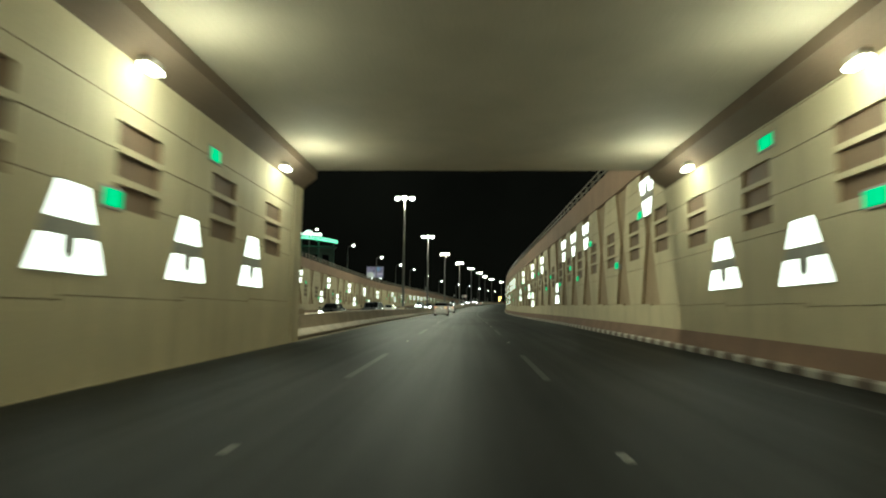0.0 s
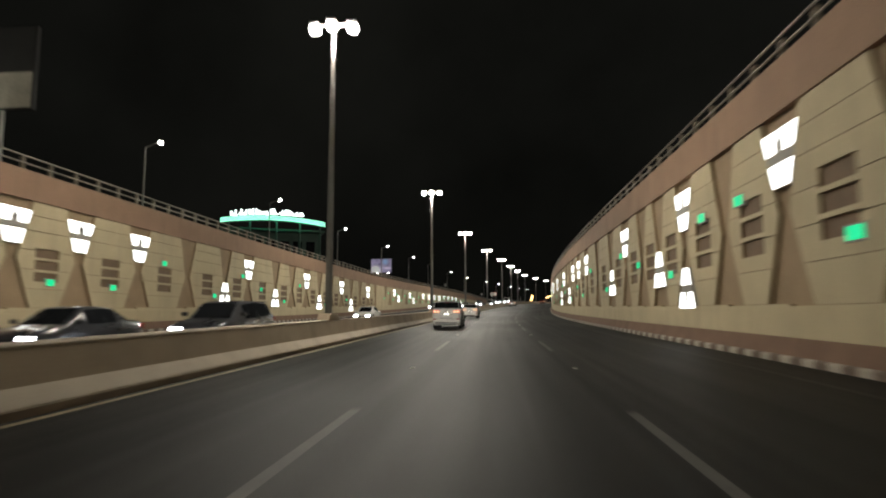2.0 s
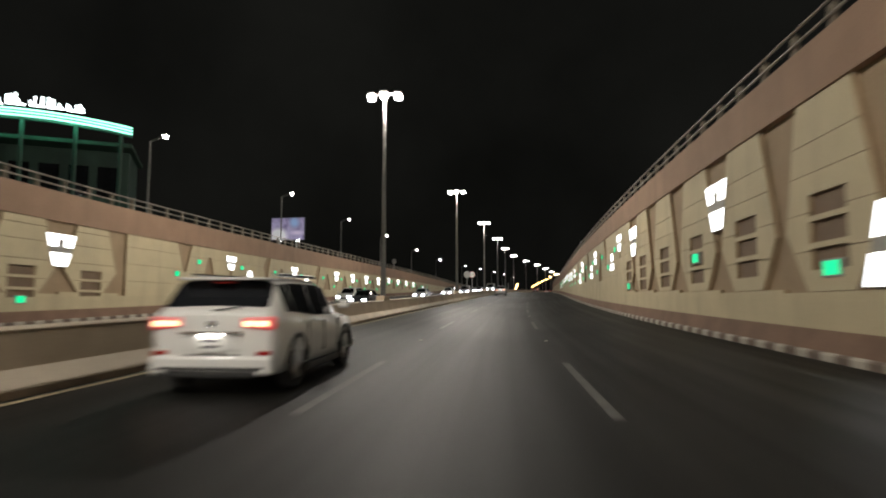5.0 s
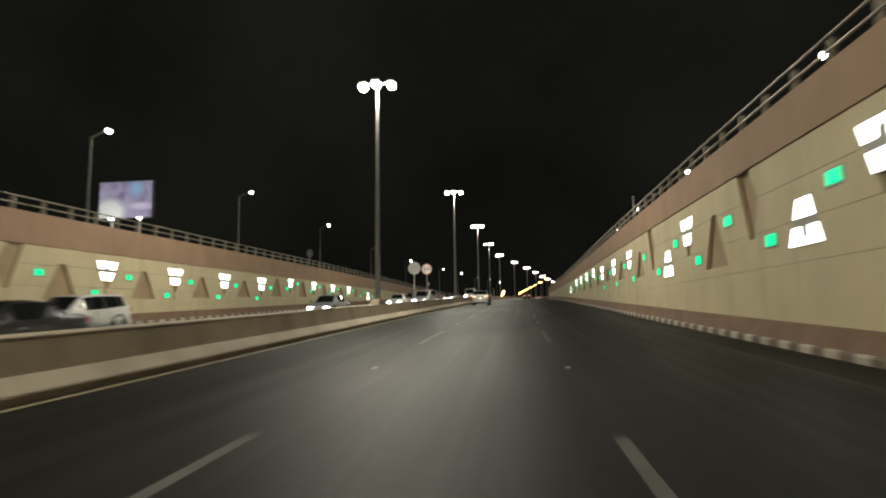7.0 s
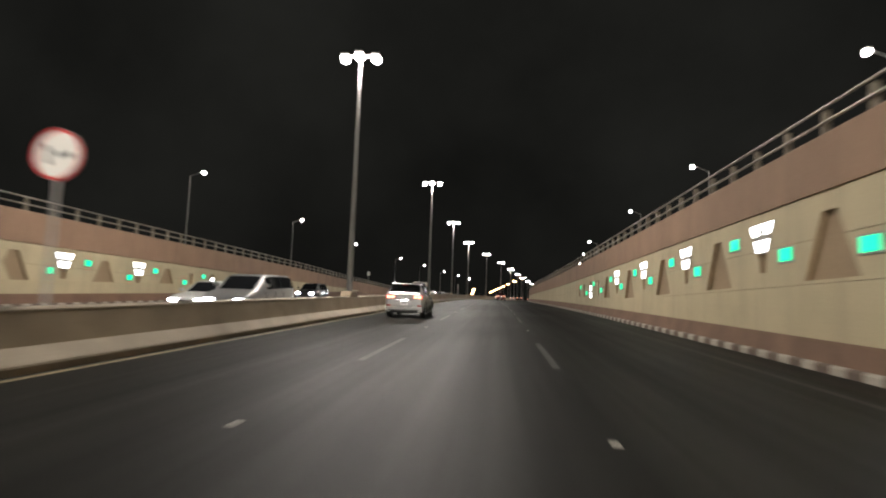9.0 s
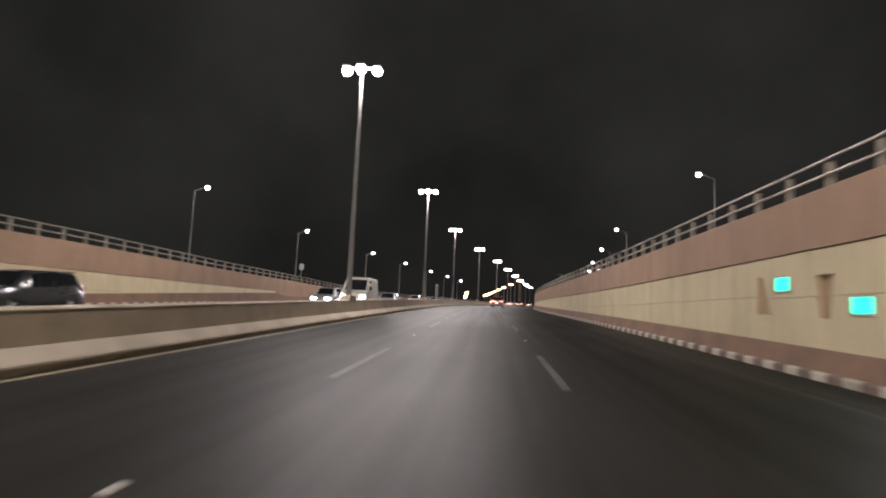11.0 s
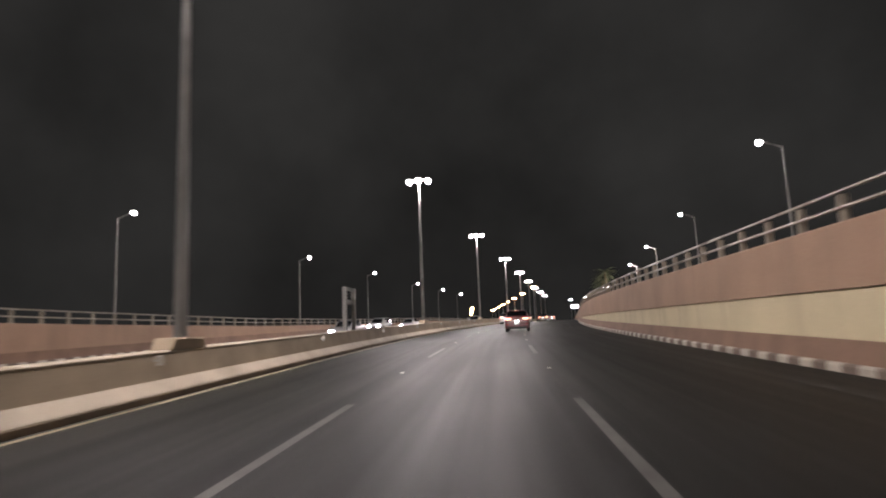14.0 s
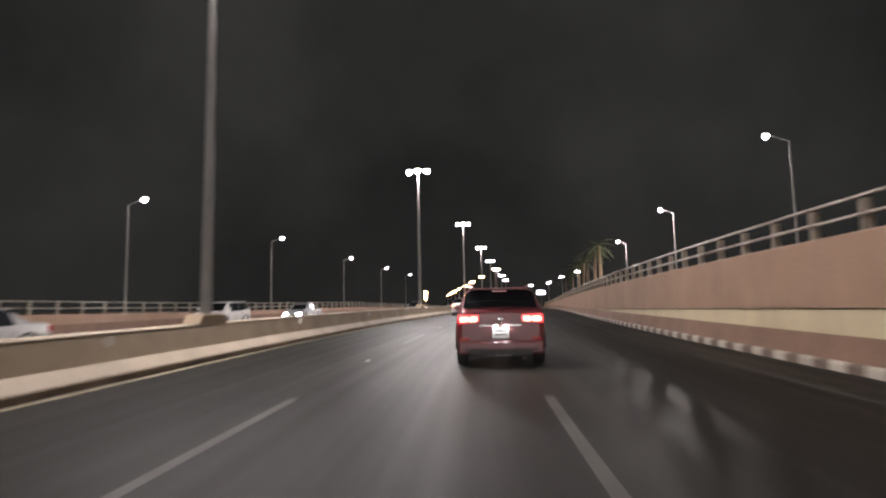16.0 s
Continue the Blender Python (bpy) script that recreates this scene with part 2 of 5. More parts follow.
def box(bm, x0, x1, y0, y1, z0, z1, m=None, bevel=0.0, mat=0):
    """A box, moved by m."""
    vs = [bm.verts.new((x, y, z)) for x in (x0, x1) for y in (y0, y1) for z in (z0, z1)]
    fs = [bm.faces.new([vs[i] for i in q]) for q in ((0, 1, 3, 2), (4, 6, 7, 5), (0, 4, 5, 1), (2, 3, 7, 6), (0, 2, 6, 4), (1, 5, 7, 3))]
    for f in fs:
        f.material_index = mat
    if bevel:
        es = list({e for f in fs for e in f.edges})
        r = bmesh.ops.bevel(bm, geom=es, offset=bevel, segments=1, affect="EDGES")
        vs = list({v for f in r["faces"] for v in f.verts} | {v for v in vs if v.is_valid})
    if m is not None:
        for v in vs:
            v.co = m @ v.co
    return vs


def tube(bm, p, q, r0, r1=None, n=8):
    """A tapered round bar from p to q."""
    p, q = Vector(p), Vector(q)
    r1 = r0 if r1 is None else r1
    t = (q - p).to_track_quat("Z", "Y").to_matrix()
    rings = []
    for c, r in ((p, r0), (q, r1)):
        rings.append([bm.verts.new(c + t @ Vector((r * math.cos(2 * math.pi * i / n), r * math.sin(2 * math.pi * i / n), 0))) for i in range(n)])
    for i in range(n):
        bm.faces.new((rings[0][i], rings[0][(i + 1) % n], rings[1][(i + 1) % n], rings[1][i]))
    bm.faces.new(rings[0][::-1])
    bm.faces.new(rings[1])


def sweep(bm, profile, s0, s1, step=3.0, closed=True, caps=True):
    """Draws a cross-section along the road: profile(s) gives the (u, z) of its corners, z absolute."""
    n = max(1, round((s1 - s0) / step))
    rings = [[bm.verts.new(spot(s, u, z)) for u, z in profile(s)] for s in np.linspace(s0, s1, n + 1)]
    k = len(rings[0])
    for a, b in zip(rings, rings[1:]):
        for i in range(k if closed else k - 1):
            bm.faces.new((a[i], a[(i + 1) % k], b[(i + 1) % k], b[i]))
    if closed and caps:
        bm.faces.new(rings[0])
        bm.faces.new(rings[-1][::-1])


def raised(points):
    """A cross-section given over the road's surface."""
    return lambda s: [(u, road_z(s) + h) for u, h in points]


def prism(bm, outline, u0, u1, sides=0):
    """A slab on a wall: outline of (s, z), from the offset u0 to u1; its sides may have another paint."""
    a = [bm.verts.new(spot(s, u0, z)) for s, z in outline]
    b = [bm.verts.new(spot(s, u1, z)) for s, z in outline]
    k = len(a)
    for i in range(k):
        f = bm.faces.new((a[i], a[(i + 1) % k], b[(i + 1) % k], b[i]))
        f.material_index = sides
    bm.faces.new(a[::-1])
    bm.faces.new(b)


# ---- the plan: offsets across the road and levels ----
WALL_R, WALL_L, MIDDLE = 6.91, -20.6, -6.84
KERB_R, KERB_L = 6.62, -20.3
EDGE_R, EDGE_L = -6.05, -7.63
START, PORTAL, END = -38.0, 21.2, 455.0
SOFFIT_Z = 6.6
DEEP = 0.13
MARKS = [0, 60, 130, 170, 200, 240, 275, 310, 372, 455]


def top(s, side=1):
    if side < 0:
        return float(np.interp(s, [0, 60, 130, 170, 200, 240, 256, 275, 290, 310, 340, 372, 455], [8.5, 8.48, 8.28, 8.55, 8.72, 8.74, 8.62, 8.64, 8.55, 8.5, 8.8, 9.4, 9.85]))
    return float(np.interp(s, MARKS, [8.55, 8.6, 8.75, 8.82, 8.92, 9.0, 9.3, 9.6, 10.0, 10.0]))


def band(s, side=1):
    return float(np.interp(s, MARKS, [7.1, 7.25, 7.57, 7.67, 7.73, 7.76, 8.02, 8.3, 8.6, 9.25] if side > 0 else [7.15, 7.2, 6.88, 7.12, 7.3, 7.35, 7.38, 7.4, 7.6, 9.2]))


def street(s):
    return top(s) - 0.95 if s < 345 else road_z(s) + 0.1 if s > 480 else float(np.interp(s, [345, 455, 480], [top(345) - 0.95, road_z(455) + 0.45, road_z(480) + 0.1]))


# ---- ground, carriageways, kerbs ----
def build_ground():
    bm = bmesh.new()
    ss = np.linspace(-50, 700, 60)
    for side in (-1, 1):
        rows = []
        for s in ss:
            inner = WALL_L - 0.45 if side < 0 else WALL_R + 0.45
            z = street(s)
            row = [spot(s, inner, z), spot(s, inner + side * 30, z), spot(s, inner + side * 110, z)]
            row.append(Vector((side * 3500, (s - 325) * 12, z - 2)))
            rows.append([bm.verts.new(p) for p in row])
        for a, b in zip(rows, rows[1:]):
            for i in range(3):
                bm.faces.new((a[i], a[i + 1], b[i + 1], b[i]))
    ob = link("ground", bm, SAND)
    tagged(ob, "dusty dark ground beside the sunken road", "ground", kind="structure")


build_ground()


def build_road(name, u0, u1, label):
    bm = bmesh.new()
    profile, n = [(u0, -0.4), (u0, 0), ((u0 + u1) / 2, 0.004), (u1, 0), (u1, -0.4)], round((700 - START) / 4)
    sweep(bm, raised(profile), START, 700, 4)
    bm.verts.index_update()
    chart = bm.loops.layers.uv.new("lanes")
    for f in bm.faces:
        for c in f.loops:
            ring, corner = divmod(c.vert.index, len(profile))
            c[chart].uv = (profile[corner][0], START + ring * (700 - START) / n)
    tagged(link(name, bm, ASPHALT), label, "road", kind="structure")


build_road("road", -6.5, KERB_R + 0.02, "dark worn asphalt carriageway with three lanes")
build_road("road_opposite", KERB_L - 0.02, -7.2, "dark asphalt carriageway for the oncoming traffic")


def line(name, u, width, s0, s1, mat, label, h=0.006):
    bm = bmesh.new()
    sweep(bm, raised([(u - width / 2, h), (u + width / 2, h)]), s0, s1, 3, closed=False)
    tagged(link(name, bm, mat), label, "road marking", kind="structure")


line("road_marking_edge_1", EDGE_R, 0.13, START, 600, LINE_YELLOW, "worn yellow edge line beside the central barrier")
line("road_marking_edge_2", EDGE_L, 0.13, START, 600, LINE_YELLOW, "worn yellow edge line of the oncoming carriageway")
line("road_marking_edge_3", 5.35, 0.15, START, 600, LINE_FAINT, "faint white edge line beside the kerb")
line("road_marking_edge_4", -19.0, 0.15, START, 600, LINE_FAINT, "faint white edge line of the oncoming carriageway")

DASH_LENGTH, DASH_STEP, DASH_START = 5.3, 16.03, 11.0


def build_dashes():
    stud = None
    for u in (-2.24, 1.4, -11.5, -15.2):
        for k in range(-3, 30):
            s = DASH_START + k * DASH_STEP
            s += float(np.interp(s, [48, 82, 145, 176, 190, 236, 252, 270], [0, 0.75, 0.7, 0.9, 1.1, 0.3, -0.1, -0.45]))
            bm = bmesh.new()
            sweep(bm, raised([(u - 0.07, 0.006), (u + 0.07, 0.006)]), s, s + DASH_LENGTH, 2, closed=False)
            tagged(link("lane_dash", bm, LINE_WHITE), "worn white lane dash painted on asphalt", "road marking", "lane dashes")
            m = stand(s - 5.4, u, road_z(s - 5.4))
            if stud is None:
                bm = bmesh.new()
                box(bm, -0.05, 0.05, -0.05, 0.05, -0.01, 0.018, bevel=0.012)
                stud = link("road_stud", bm, STUD)
                tagged(stud, "small pale reflective stud on the lane line", "road stud", "road studs")
                stud.matrix_world = m
            else:
                copy_thing(stud, m)


build_dashes()


def build_kerb(name, u, side, label):
    """Kerb stones, painted light and dark by turns."""
    root = new(name)
    tagged(root, label, "kerb", kind="structure")
    rest = bmesh.new()
    s, i = START, 0
    while s < 480:
        near = 8 < s < 150 and side > 0
        bm = bmesh.new() if near else rest
        a = [(u, -0.1), (u, 0.13), (u + side * 0.04, 0.17), (u + side * 0.14, 0.17), (u + side * 0.14, -0.1)]
        first = len(bm.faces)
        sweep(bm, raised(a), s + 0.01, s + 0.52, 1)
        bm.faces.ensure_lookup_table()
        for f in bm.faces[first:]:
            f.material_index = i % 2
        if near:
            part("kerb_stone", bm, [KERB_LIGHT, KERB_DARK], root)
        s += 0.53
        i += 1
    tagged(part("kerb_stone_run", rest, [KERB_LIGHT, KERB_DARK], root), kind="stuff")


build_kerb("kerb_1", KERB_R, 1, "kerb of stones painted white and dark by turns")
build_kerb("kerb_2", KERB_L, -1, "kerb of stones painted white and dark by turns")


def build_plinth(name, u, side):
    bm = bmesh.new()

    def section(s):
        h = 0.6 if side > 0 else float(np.interp(s, [236, 268, 271], [0.6, 0.95, 0.6]))
        return [(u + side * x, road_z(s) + z) for x, z in ((0.1, -0.1), (0.12, 0.15), (0.25, h), (0.45, h + 0.02), (0.45, -0.1))]

    sweep(bm, section, START, 480, 3)
    tagged(link(name, bm, PAVING), "red-brown sloping plinth between the kerb and the wall", "plinth", kind="structure")


build_plinth("plinth_1", KERB_R, 1)
build_plinth("plinth_2", KERB_L, -1)


# ---- central barrier ----
def build_barrier():
    root = new("central_barrier")
    tagged(root, "low brown concrete barrier with a pale sloping toe and pale top edge", "barrier", kind="structure")
    for side in (1, -1):
        a = lambda u: MIDDLE + side * u
        bm = bmesh.new()
        sweep(bm, raised([(a(0.585), -0.1), (a(0.58), 0.105), (a(0.5), 0.105), (a(0.5), -0.1)]), START, 480, 3)
        part("base_kerb", bm, BASE_KERB, root)
        bm = bmesh.new()
        sweep(bm, raised([(a(0.57), 0.108), (a(0.565), 0.135), (a(0.54), 0.165), (a(0.32), 0.372), (a(0.15), 0.372), (a(0.15), 0.108)]), START, 480, 3)
        part("toe", bm, CONCRETE, root)
        bm = bmesh.new()
        sweep(bm, raised([(a(0.335), 0.352), (a(0.232), 0.862), (a(0.12), 0.862), (a(0.12), 0.35)]), PORTAL, 480, 3)
        part("upright_face", bm, BARRIER, root)
    bm = bmesh.new()
    sweep(bm, raised([(MIDDLE - 0.239, 0.866), (MIDDLE - 0.239, 0.885), (MIDDLE - 0.2, 0.915), (MIDDLE + 0.2, 0.915), (MIDDLE + 0.239, 0.885), (MIDDLE + 0.239, 0.866)]), PORTAL, 480, 3)
    part("coping", bm, BARRIER_TOP, root)


build_barrier()


# ---- retaining walls ----
PLAIN = {1: 226.3, -1: 225.5}
CREAM_END = 267.9


def ledge(s):
    return road_z(s) + 1.22


def build_backing(name, u, side, label):
    """The wall behind its cladding, the skirting, the band on top."""
    root = new(name)
    tagged(root, label, "wall", kind="structure")
    bm = bmesh.new()
    sweep(bm, lambda s: [(u + side * DEEP, road_z(s) - 0.3), (u + side * DEEP, band(s, side)), (u + side * 0.45, band(s, side)), (u + side * 0.45, road_z(s) - 0.3)], START, END, 3)
    part("backing", bm, RECESS, root)
    bm = bmesh.new()
    sweep(bm, lambda s: [(u - side * 0.01, road_z(s) + 0.6), (u - side * 0.01, min(ledge(s) - 0.006, band(s, side) - 0.01)), (u + side * 0.1, min(ledge(s) - 0.006, band(s, side) - 0.01)), (u + side * 0.1, road_z(s) + 0.6)], START, PLAIN[side], 3)
    part("skirting", bm, CREAM, root)
    if side < 0:
        # past the cream cladding the wall is brown down to its plinth
        bm = bmesh.new()
        sweep(bm, lambda s: [(u - side * 0.04, road_z(s) + 0.3), (u - side * 0.04, max(band(s, side), road_z(s) + 0.5)), (u + side * 0.3, max(band(s, side), road_z(s) + 0.5)), (u + side * 0.3, road_z(s) + 0.3)], CREAM_END, END, 3)
        part("lower_wall", bm, BROWN, root)
    bm = bmesh.new()
    sweep(bm, lambda s: [(u - side * 0.05, band(s, side)), (u - side * 0.05, top(s, side) - 0.03), (u - side * 0.02, top(s, side)), (u + side * 0.42, top(s, side)), (u + side * 0.42, band(s, side))], START, END, 3)
    part("parapet", bm, BROWN, root)
    return root


wall_right = build_backing("wall_right", WALL_R, 1, "tall cream clad retaining wall with brown recesses and a brown parapet")
wall_left = build_backing("wall_left", WALL_L, -1, "tall cream clad retaining wall with brown recesses and a brown parapet")


def hourglass(z, low, high, waist=4.65):
    """Half the width of a recess at the level z."""
    if z < waist:
        return 0.28 + 0.9 * (waist - z) / max(0.5, waist - low)
    return 0.28 + 0.72 * (z - waist) / (high - waist)


def fall(s, side):
    """How much lower the pattern runs on the far wall."""
    return 0.0 if side > 0 else float(np.interp(s, [50, 70, 87, 130, 157, 165, 186, 200], [0, 0.12, 0.2, 0.55, 0.68, 0.5, 0.34, 0.37]))


def lit_wedge(k, hanging, side):
    """Whether the kth wedge of a wall holds a light."""
    turn = k % 2 == (0 if side > 0 else 1)
    if hanging:
        return (turn or k >= 5) and k < 13 and not (k == 5 and side > 0)
    return k == 13 or (k < 5 and turn)


def wedge(s, k, hanging, side):
    """Foot, top, half width at the foot and at the top of a recess; one with a light is no taller than that."""
    late, d = s > 188, fall(s, side)
    lit = lit_wedge(k, hanging, side)
    if hanging:
        return (6.2 - d, 7.2 - d, 0.16, 0.32) if late else (5.8 - d, 7.1 - d, 0.14, 0.5) if lit else (5.7 - d, band(s, side) - 0.02, 0.16, 0.84)
    if lit and not late:
        return (5.22 - d, 6.3 - d, 0.6, 0.28)
    foot = min(road_z(s) + (2.08 if side > 0 else 1.4), 5.9 - d if late else 9)
    return (foot, 7.3 - d, 1.02, 0.26) if late else (foot, 6.85 - d, 1.08, 0.2)


def half_wedge(shape, z):
    if shape is None or not shape[0] < z < shape[1]:
        return 0.0
    return shape[2] + (shape[3] - shape[2]) * (z - shape[0]) / (shape[1] - shape[0])


SITES_R = [-34.4, -30.5, -26.6, -22.7, -18.8, -14.9, -11, -7.1, -3.2, 0.7, 4.7, 8.7, 12.6, 16.5, 20.2, 23.2, 27.2, 31.3, 35.3, 39.4, 43.3, 46.6, 51, 55.7, 59.6, 63.6, 67.2, 70.3, 74, 78.3,
           83.5, 88.8, 93.8, 98.5, 102.1, 105.2, 108.4, 112, 116.2, 120.5, 125, 129.3, 133.6, 136.6]
SITES_L = [22.5, 26.6, 30.7, 34.8, 38.9, 43, 47, 50.9, 55, 59.2, 63.5, 67.6, 72.5, 77.9, 83.3, 87.4, 93.2, 97.4, 101.6, 105.8, 110, 114.2, 118.4, 122.6, 126.8, 131]
WEDGE_R, WEDGE_L, WEDGE_STEP = 138.0, 137.2, 6.09
ROWS_A = [3.32, 4.17, 5.02, 5.87, 6.55]


class Cladding:
    """Slabs on one wall: those beside the nearest stretch are pieces of their own, the rest one mesh."""

    def __init__(self, root, u, side, near):
        self.root, self.u, self.side, self.near, self.rest = root, u, side, near, bmesh.new()

    def add(self, outline):
        zs = [z for _, z in outline]
        if max(zs) - min(zs) < 0.03:
            return
        if self.near[0] < outline[-1][0] < self.near[1]:
            bm = bmesh.new()
            prism(bm, outline, self.u, self.u + self.side * DEEP, 1)
            part("cladding_panel", bm, [CREAM, RECESS], self.root)
        else:
            prism(self.rest, outline, self.u, self.u + self.side * DEEP, 1)

    def close(self):
        tagged(part("cladding_run", self.rest, [CREAM, RECESS], self.root), kind="stuff")


def clad_bays(c, sites, high=None, joint=0.008, plain=False, last=None):
    """Bays between hourglass recesses, in courses, with three boxes one over another."""
    for a, b in zip(sites, sites[1:]):
        mid, low = (a + b) / 2, min(ledge(a), ledge(b)) - 0.02
        up = (high or band(mid, c.side)) - 0.004
        foot = ledge(mid) + 0.19
        levels = [low, foot] + [z for z in ROWS_A if foot + 0.15 < z < up - 0.1] + [up]
        half = min(0.72, (b - a) / 2 - 0.75)
        inside = plain or b < 21
        base, pitch = (3.16, 0.555) if plain else (3.55, 0.55) if inside else (3.75, 0.59) if c.side > 0 else (3.74 - fall(mid, -1), 0.535)
        bar = 0.12
        crown = base + 3 * pitch - bar
        for z0, z1 in zip(levels, levels[1:]):
            y0, y1 = z0 + joint, z1 - joint
            zs = [y0] + ([4.65] if y0 < 4.65 < y1 else []) + [y1]
            left = [(a + (0.006 if plain or a < 21 or z0 == low else hourglass(z, foot, up)), z) for z in zs]
            right = [(b - (0.006 if plain or b < 21 or b == last or z0 == low else hourglass(z, foot, up)), z) for z in zs]
            if y1 < base or y0 > crown:
                c.add(left[:1] + right + left[:0:-1])
                continue
            c.add(left[:1] + [(mid - half, y0), (mid - half, y1)] + left[:0:-1])
            c.add([(mid + half, y0)] + right + [(mid + half, y1)])
            if y0 < base:
                c.add([(mid - half, y0), (mid + half, y0), (mid + half, base), (mid - half, base)])
            if y1 > crown:
                c.add([(mid - half, crown), (mid + half, crown), (mid + half, y1), (mid - half, y1)])
        for k in range(3):
            z = base + k * pitch
            if k < 2:
                c.add([(mid - half, z + pitch - bar), (mid + half, z + pitch - bar), (mid + half, z + pitch), (mid - half, z + pitch)])
            bm = bmesh.new()
            prism(bm, [(mid - half, z), (mid + half, z), (mid + half, z + pitch - bar), (mid - half, z + pitch - bar)], c.u + c.side * 0.09, c.u + c.side * (DEEP - 0.005))
            part("recessed_box", bm, BOX, c.root)


def clad_wedges(c, first, s1, start, joint=0.005):
    """Courses with hanging and standing wedge recesses by turns, half a step apart."""
    sites, s, k = [(start, None)], first, 0
    while s < s1:
        sites.append((s, wedge(s, k // 2, k % 2 == 0, c.side)))
        s += WEDGE_STEP / 2
        k += 1
    for (a, fa), (b, fb) in zip(sites, sites[1:]):
        mid = (a + b) / 2
        low, up, d = min(ledge(a), ledge(b)) - 0.02, band(mid, c.side) - 0.004, fall(mid, c.side)
        levels = [low] + [z - d for z in (4.87, 5.82, 6.76) if low + 0.2 < z - d < up - 0.1] + [up]
        for z0, z1 in zip(levels, levels[1:]):
            y0, y1 = z0 + joint, z1 - joint
            edge = []
            for at, shape, sign in ((a, fa, 1), (b, fb, -1)):
                zs = [y0, y1]
                for z in (shape or ())[:2]:
                    if y0 + 0.01 < z < y1 - 0.01:
                        zs += [z - 0.002, z + 0.002]
                edge.append([(at + sign * (half_wedge(shape, z) + 0.004), z) for z in sorted(zs)])
            c.add(edge[1] + edge[0][::-1])
    return sites[-1][0]


def plinth_top(s, side):
    """The height of the plinth over the road: the far one climbs towards the end of the cream."""
    return 0.6 if side > 0 else float(np.interp(s, [236, CREAM_END, CREAM_END + 0.5], [0.6, 0.95, 0.6]))


def clad_plain(c, s0, s1, joint=0.006):
    """Two long courses without recesses; the lower one runs out where the road has climbed to it."""
    course = lambda s: band(s, c.side) - 0.93
    foot = lambda s: road_z(s) + plinth_top(s, c.side) - 0.05
    s = s0
    while s < s1 - 1:
        e = min(s + 2.5, s1)
        a, b = s + 0.001, e - 0.001
        split = min(course(s) - foot(s), course(e) - foot(e)) > 0.12
        if split:
            c.add([(a, foot(s)), (b, foot(e)), (b, course(e) - joint), (a, course(s) - joint)])
        low = (lambda q: course(q) + joint) if split else foot
        up = [band(s, c.side) - 0.004, band(e, c.side) - 0.004]
        if min(up[0] - low(s), up[1] - low(e)) > 0.04:
            c.add([(a, low(s)), (b, low(e)), (b, up[1]), (a, up[0])])
        s = e


clad_r = Cladding(wall_right, WALL_R, 1, (10, 62))
clad_bays(clad_r, SITES_R, last=SITES_R[-1])
end_r = clad_wedges(clad_r, WEDGE_R, 227, SITES_R[-1])
clad_plain(clad_r, end_r, END)
clad_r.close()
clad_l = Cladding(wall_left, WALL_L, -1, (42, 78))
clad_bays(clad_l, SITES_L)
end_l = clad_wedges(clad_l, WEDGE_L, 227, SITES_L[-1] + 0.5)
clad_plain(clad_l, end_l, CREAM_END)
clad_l.close()


# ---- lights in the walls ----
def wall_light(s, z, u, side, up, height=1.65, wide=0.74, slim_end=0.34):
    """A lit wedge of three panes: two over one where it hangs, one over two where it stands."""
    root = new("wall_light")
    root.matrix_world = stand(s, u, z)
    tagged(root, "white lit wedge of three panes hanging in a wall recess" if up else "white lit wedge of three panes standing in a wall recess", "wall light", "lit wedges in the walls")
    h, x0, x1 = height * 0.47, -side * 0.03, side * 0.1
    big, small = wide, wide * (slim_end if up else 0.38)
    at = lambda z: (small + (big - small) * ((z + h) / (2 * h) if up else (h - z) / (2 * h)))
    cut = 0.02 * h if up else -0.02 * h

    def pane(outline):
        bm = bmesh.new()
        a = [bm.verts.new((x0, y, zz)) for y, zz in outline]
        b = [bm.verts.new((x1, y, zz)) for y, zz in outline]
        k = len(a)
        for i in range(k):
            bm.faces.new((a[i], a[(i + 1) % k], b[(i + 1) % k], b[i]))
        bm.faces.new(a[::-1])
        bm.faces.new(b)
        part("pane", bm, WHITE_LIGHT, root)

    g = 0.09 * height
    lo, hi = (-h, cut - g) if up else (cut + g, h)
    pane([(-at(lo), lo), (at(lo), lo), (at(hi), hi), (-at(hi), hi)])
    lo, hi = (cut + g, h) if up else (-h, cut - g)
    q = lo + (hi - lo) * (0.55 if up else 0.45)
    for sg in (-1, 1):
        wide_gap, slim = 0.24 * wide, 0.035 * wide
        if up:
            pane([(sg * wide_gap, lo), (sg * at(lo), lo), (sg * at(hi), hi), (sg * slim, hi), (sg * slim, q + 0.2 * (hi - lo)), (sg * wide_gap, q - 0.1 * (hi - lo))])
        else:
            pane([(sg * slim, lo), (sg * at(lo), lo), (sg * at(hi), hi), (sg * wide_gap, hi), (sg * wide_gap, q + 0.1 * (hi - lo)), (sg * slim, q - 0.25 * (hi - lo))])
    bm = bmesh.new()
    a = [(-at(-h) - 0.03, -h - 0.03), (at(-h) + 0.03, -h - 0.03), (at(h) + 0.03, h + 0.03), (-at(h) - 0.03, h + 0.03)]
    v = [[bm.verts.new((x, y, zz)) for y, zz in a] for x in (-side * 0.022, side * (DEEP - 0.006))]
    for i in range(4):
        bm.faces.new((v[0][i], v[0][(i + 1) % 4], v[1][(i + 1) % 4], v[1][i]))
    bm.faces.new(v[0])
    bm.faces.new(v[1])
    part("tray", bm, TRAY, root)
    return root


green_first = {}


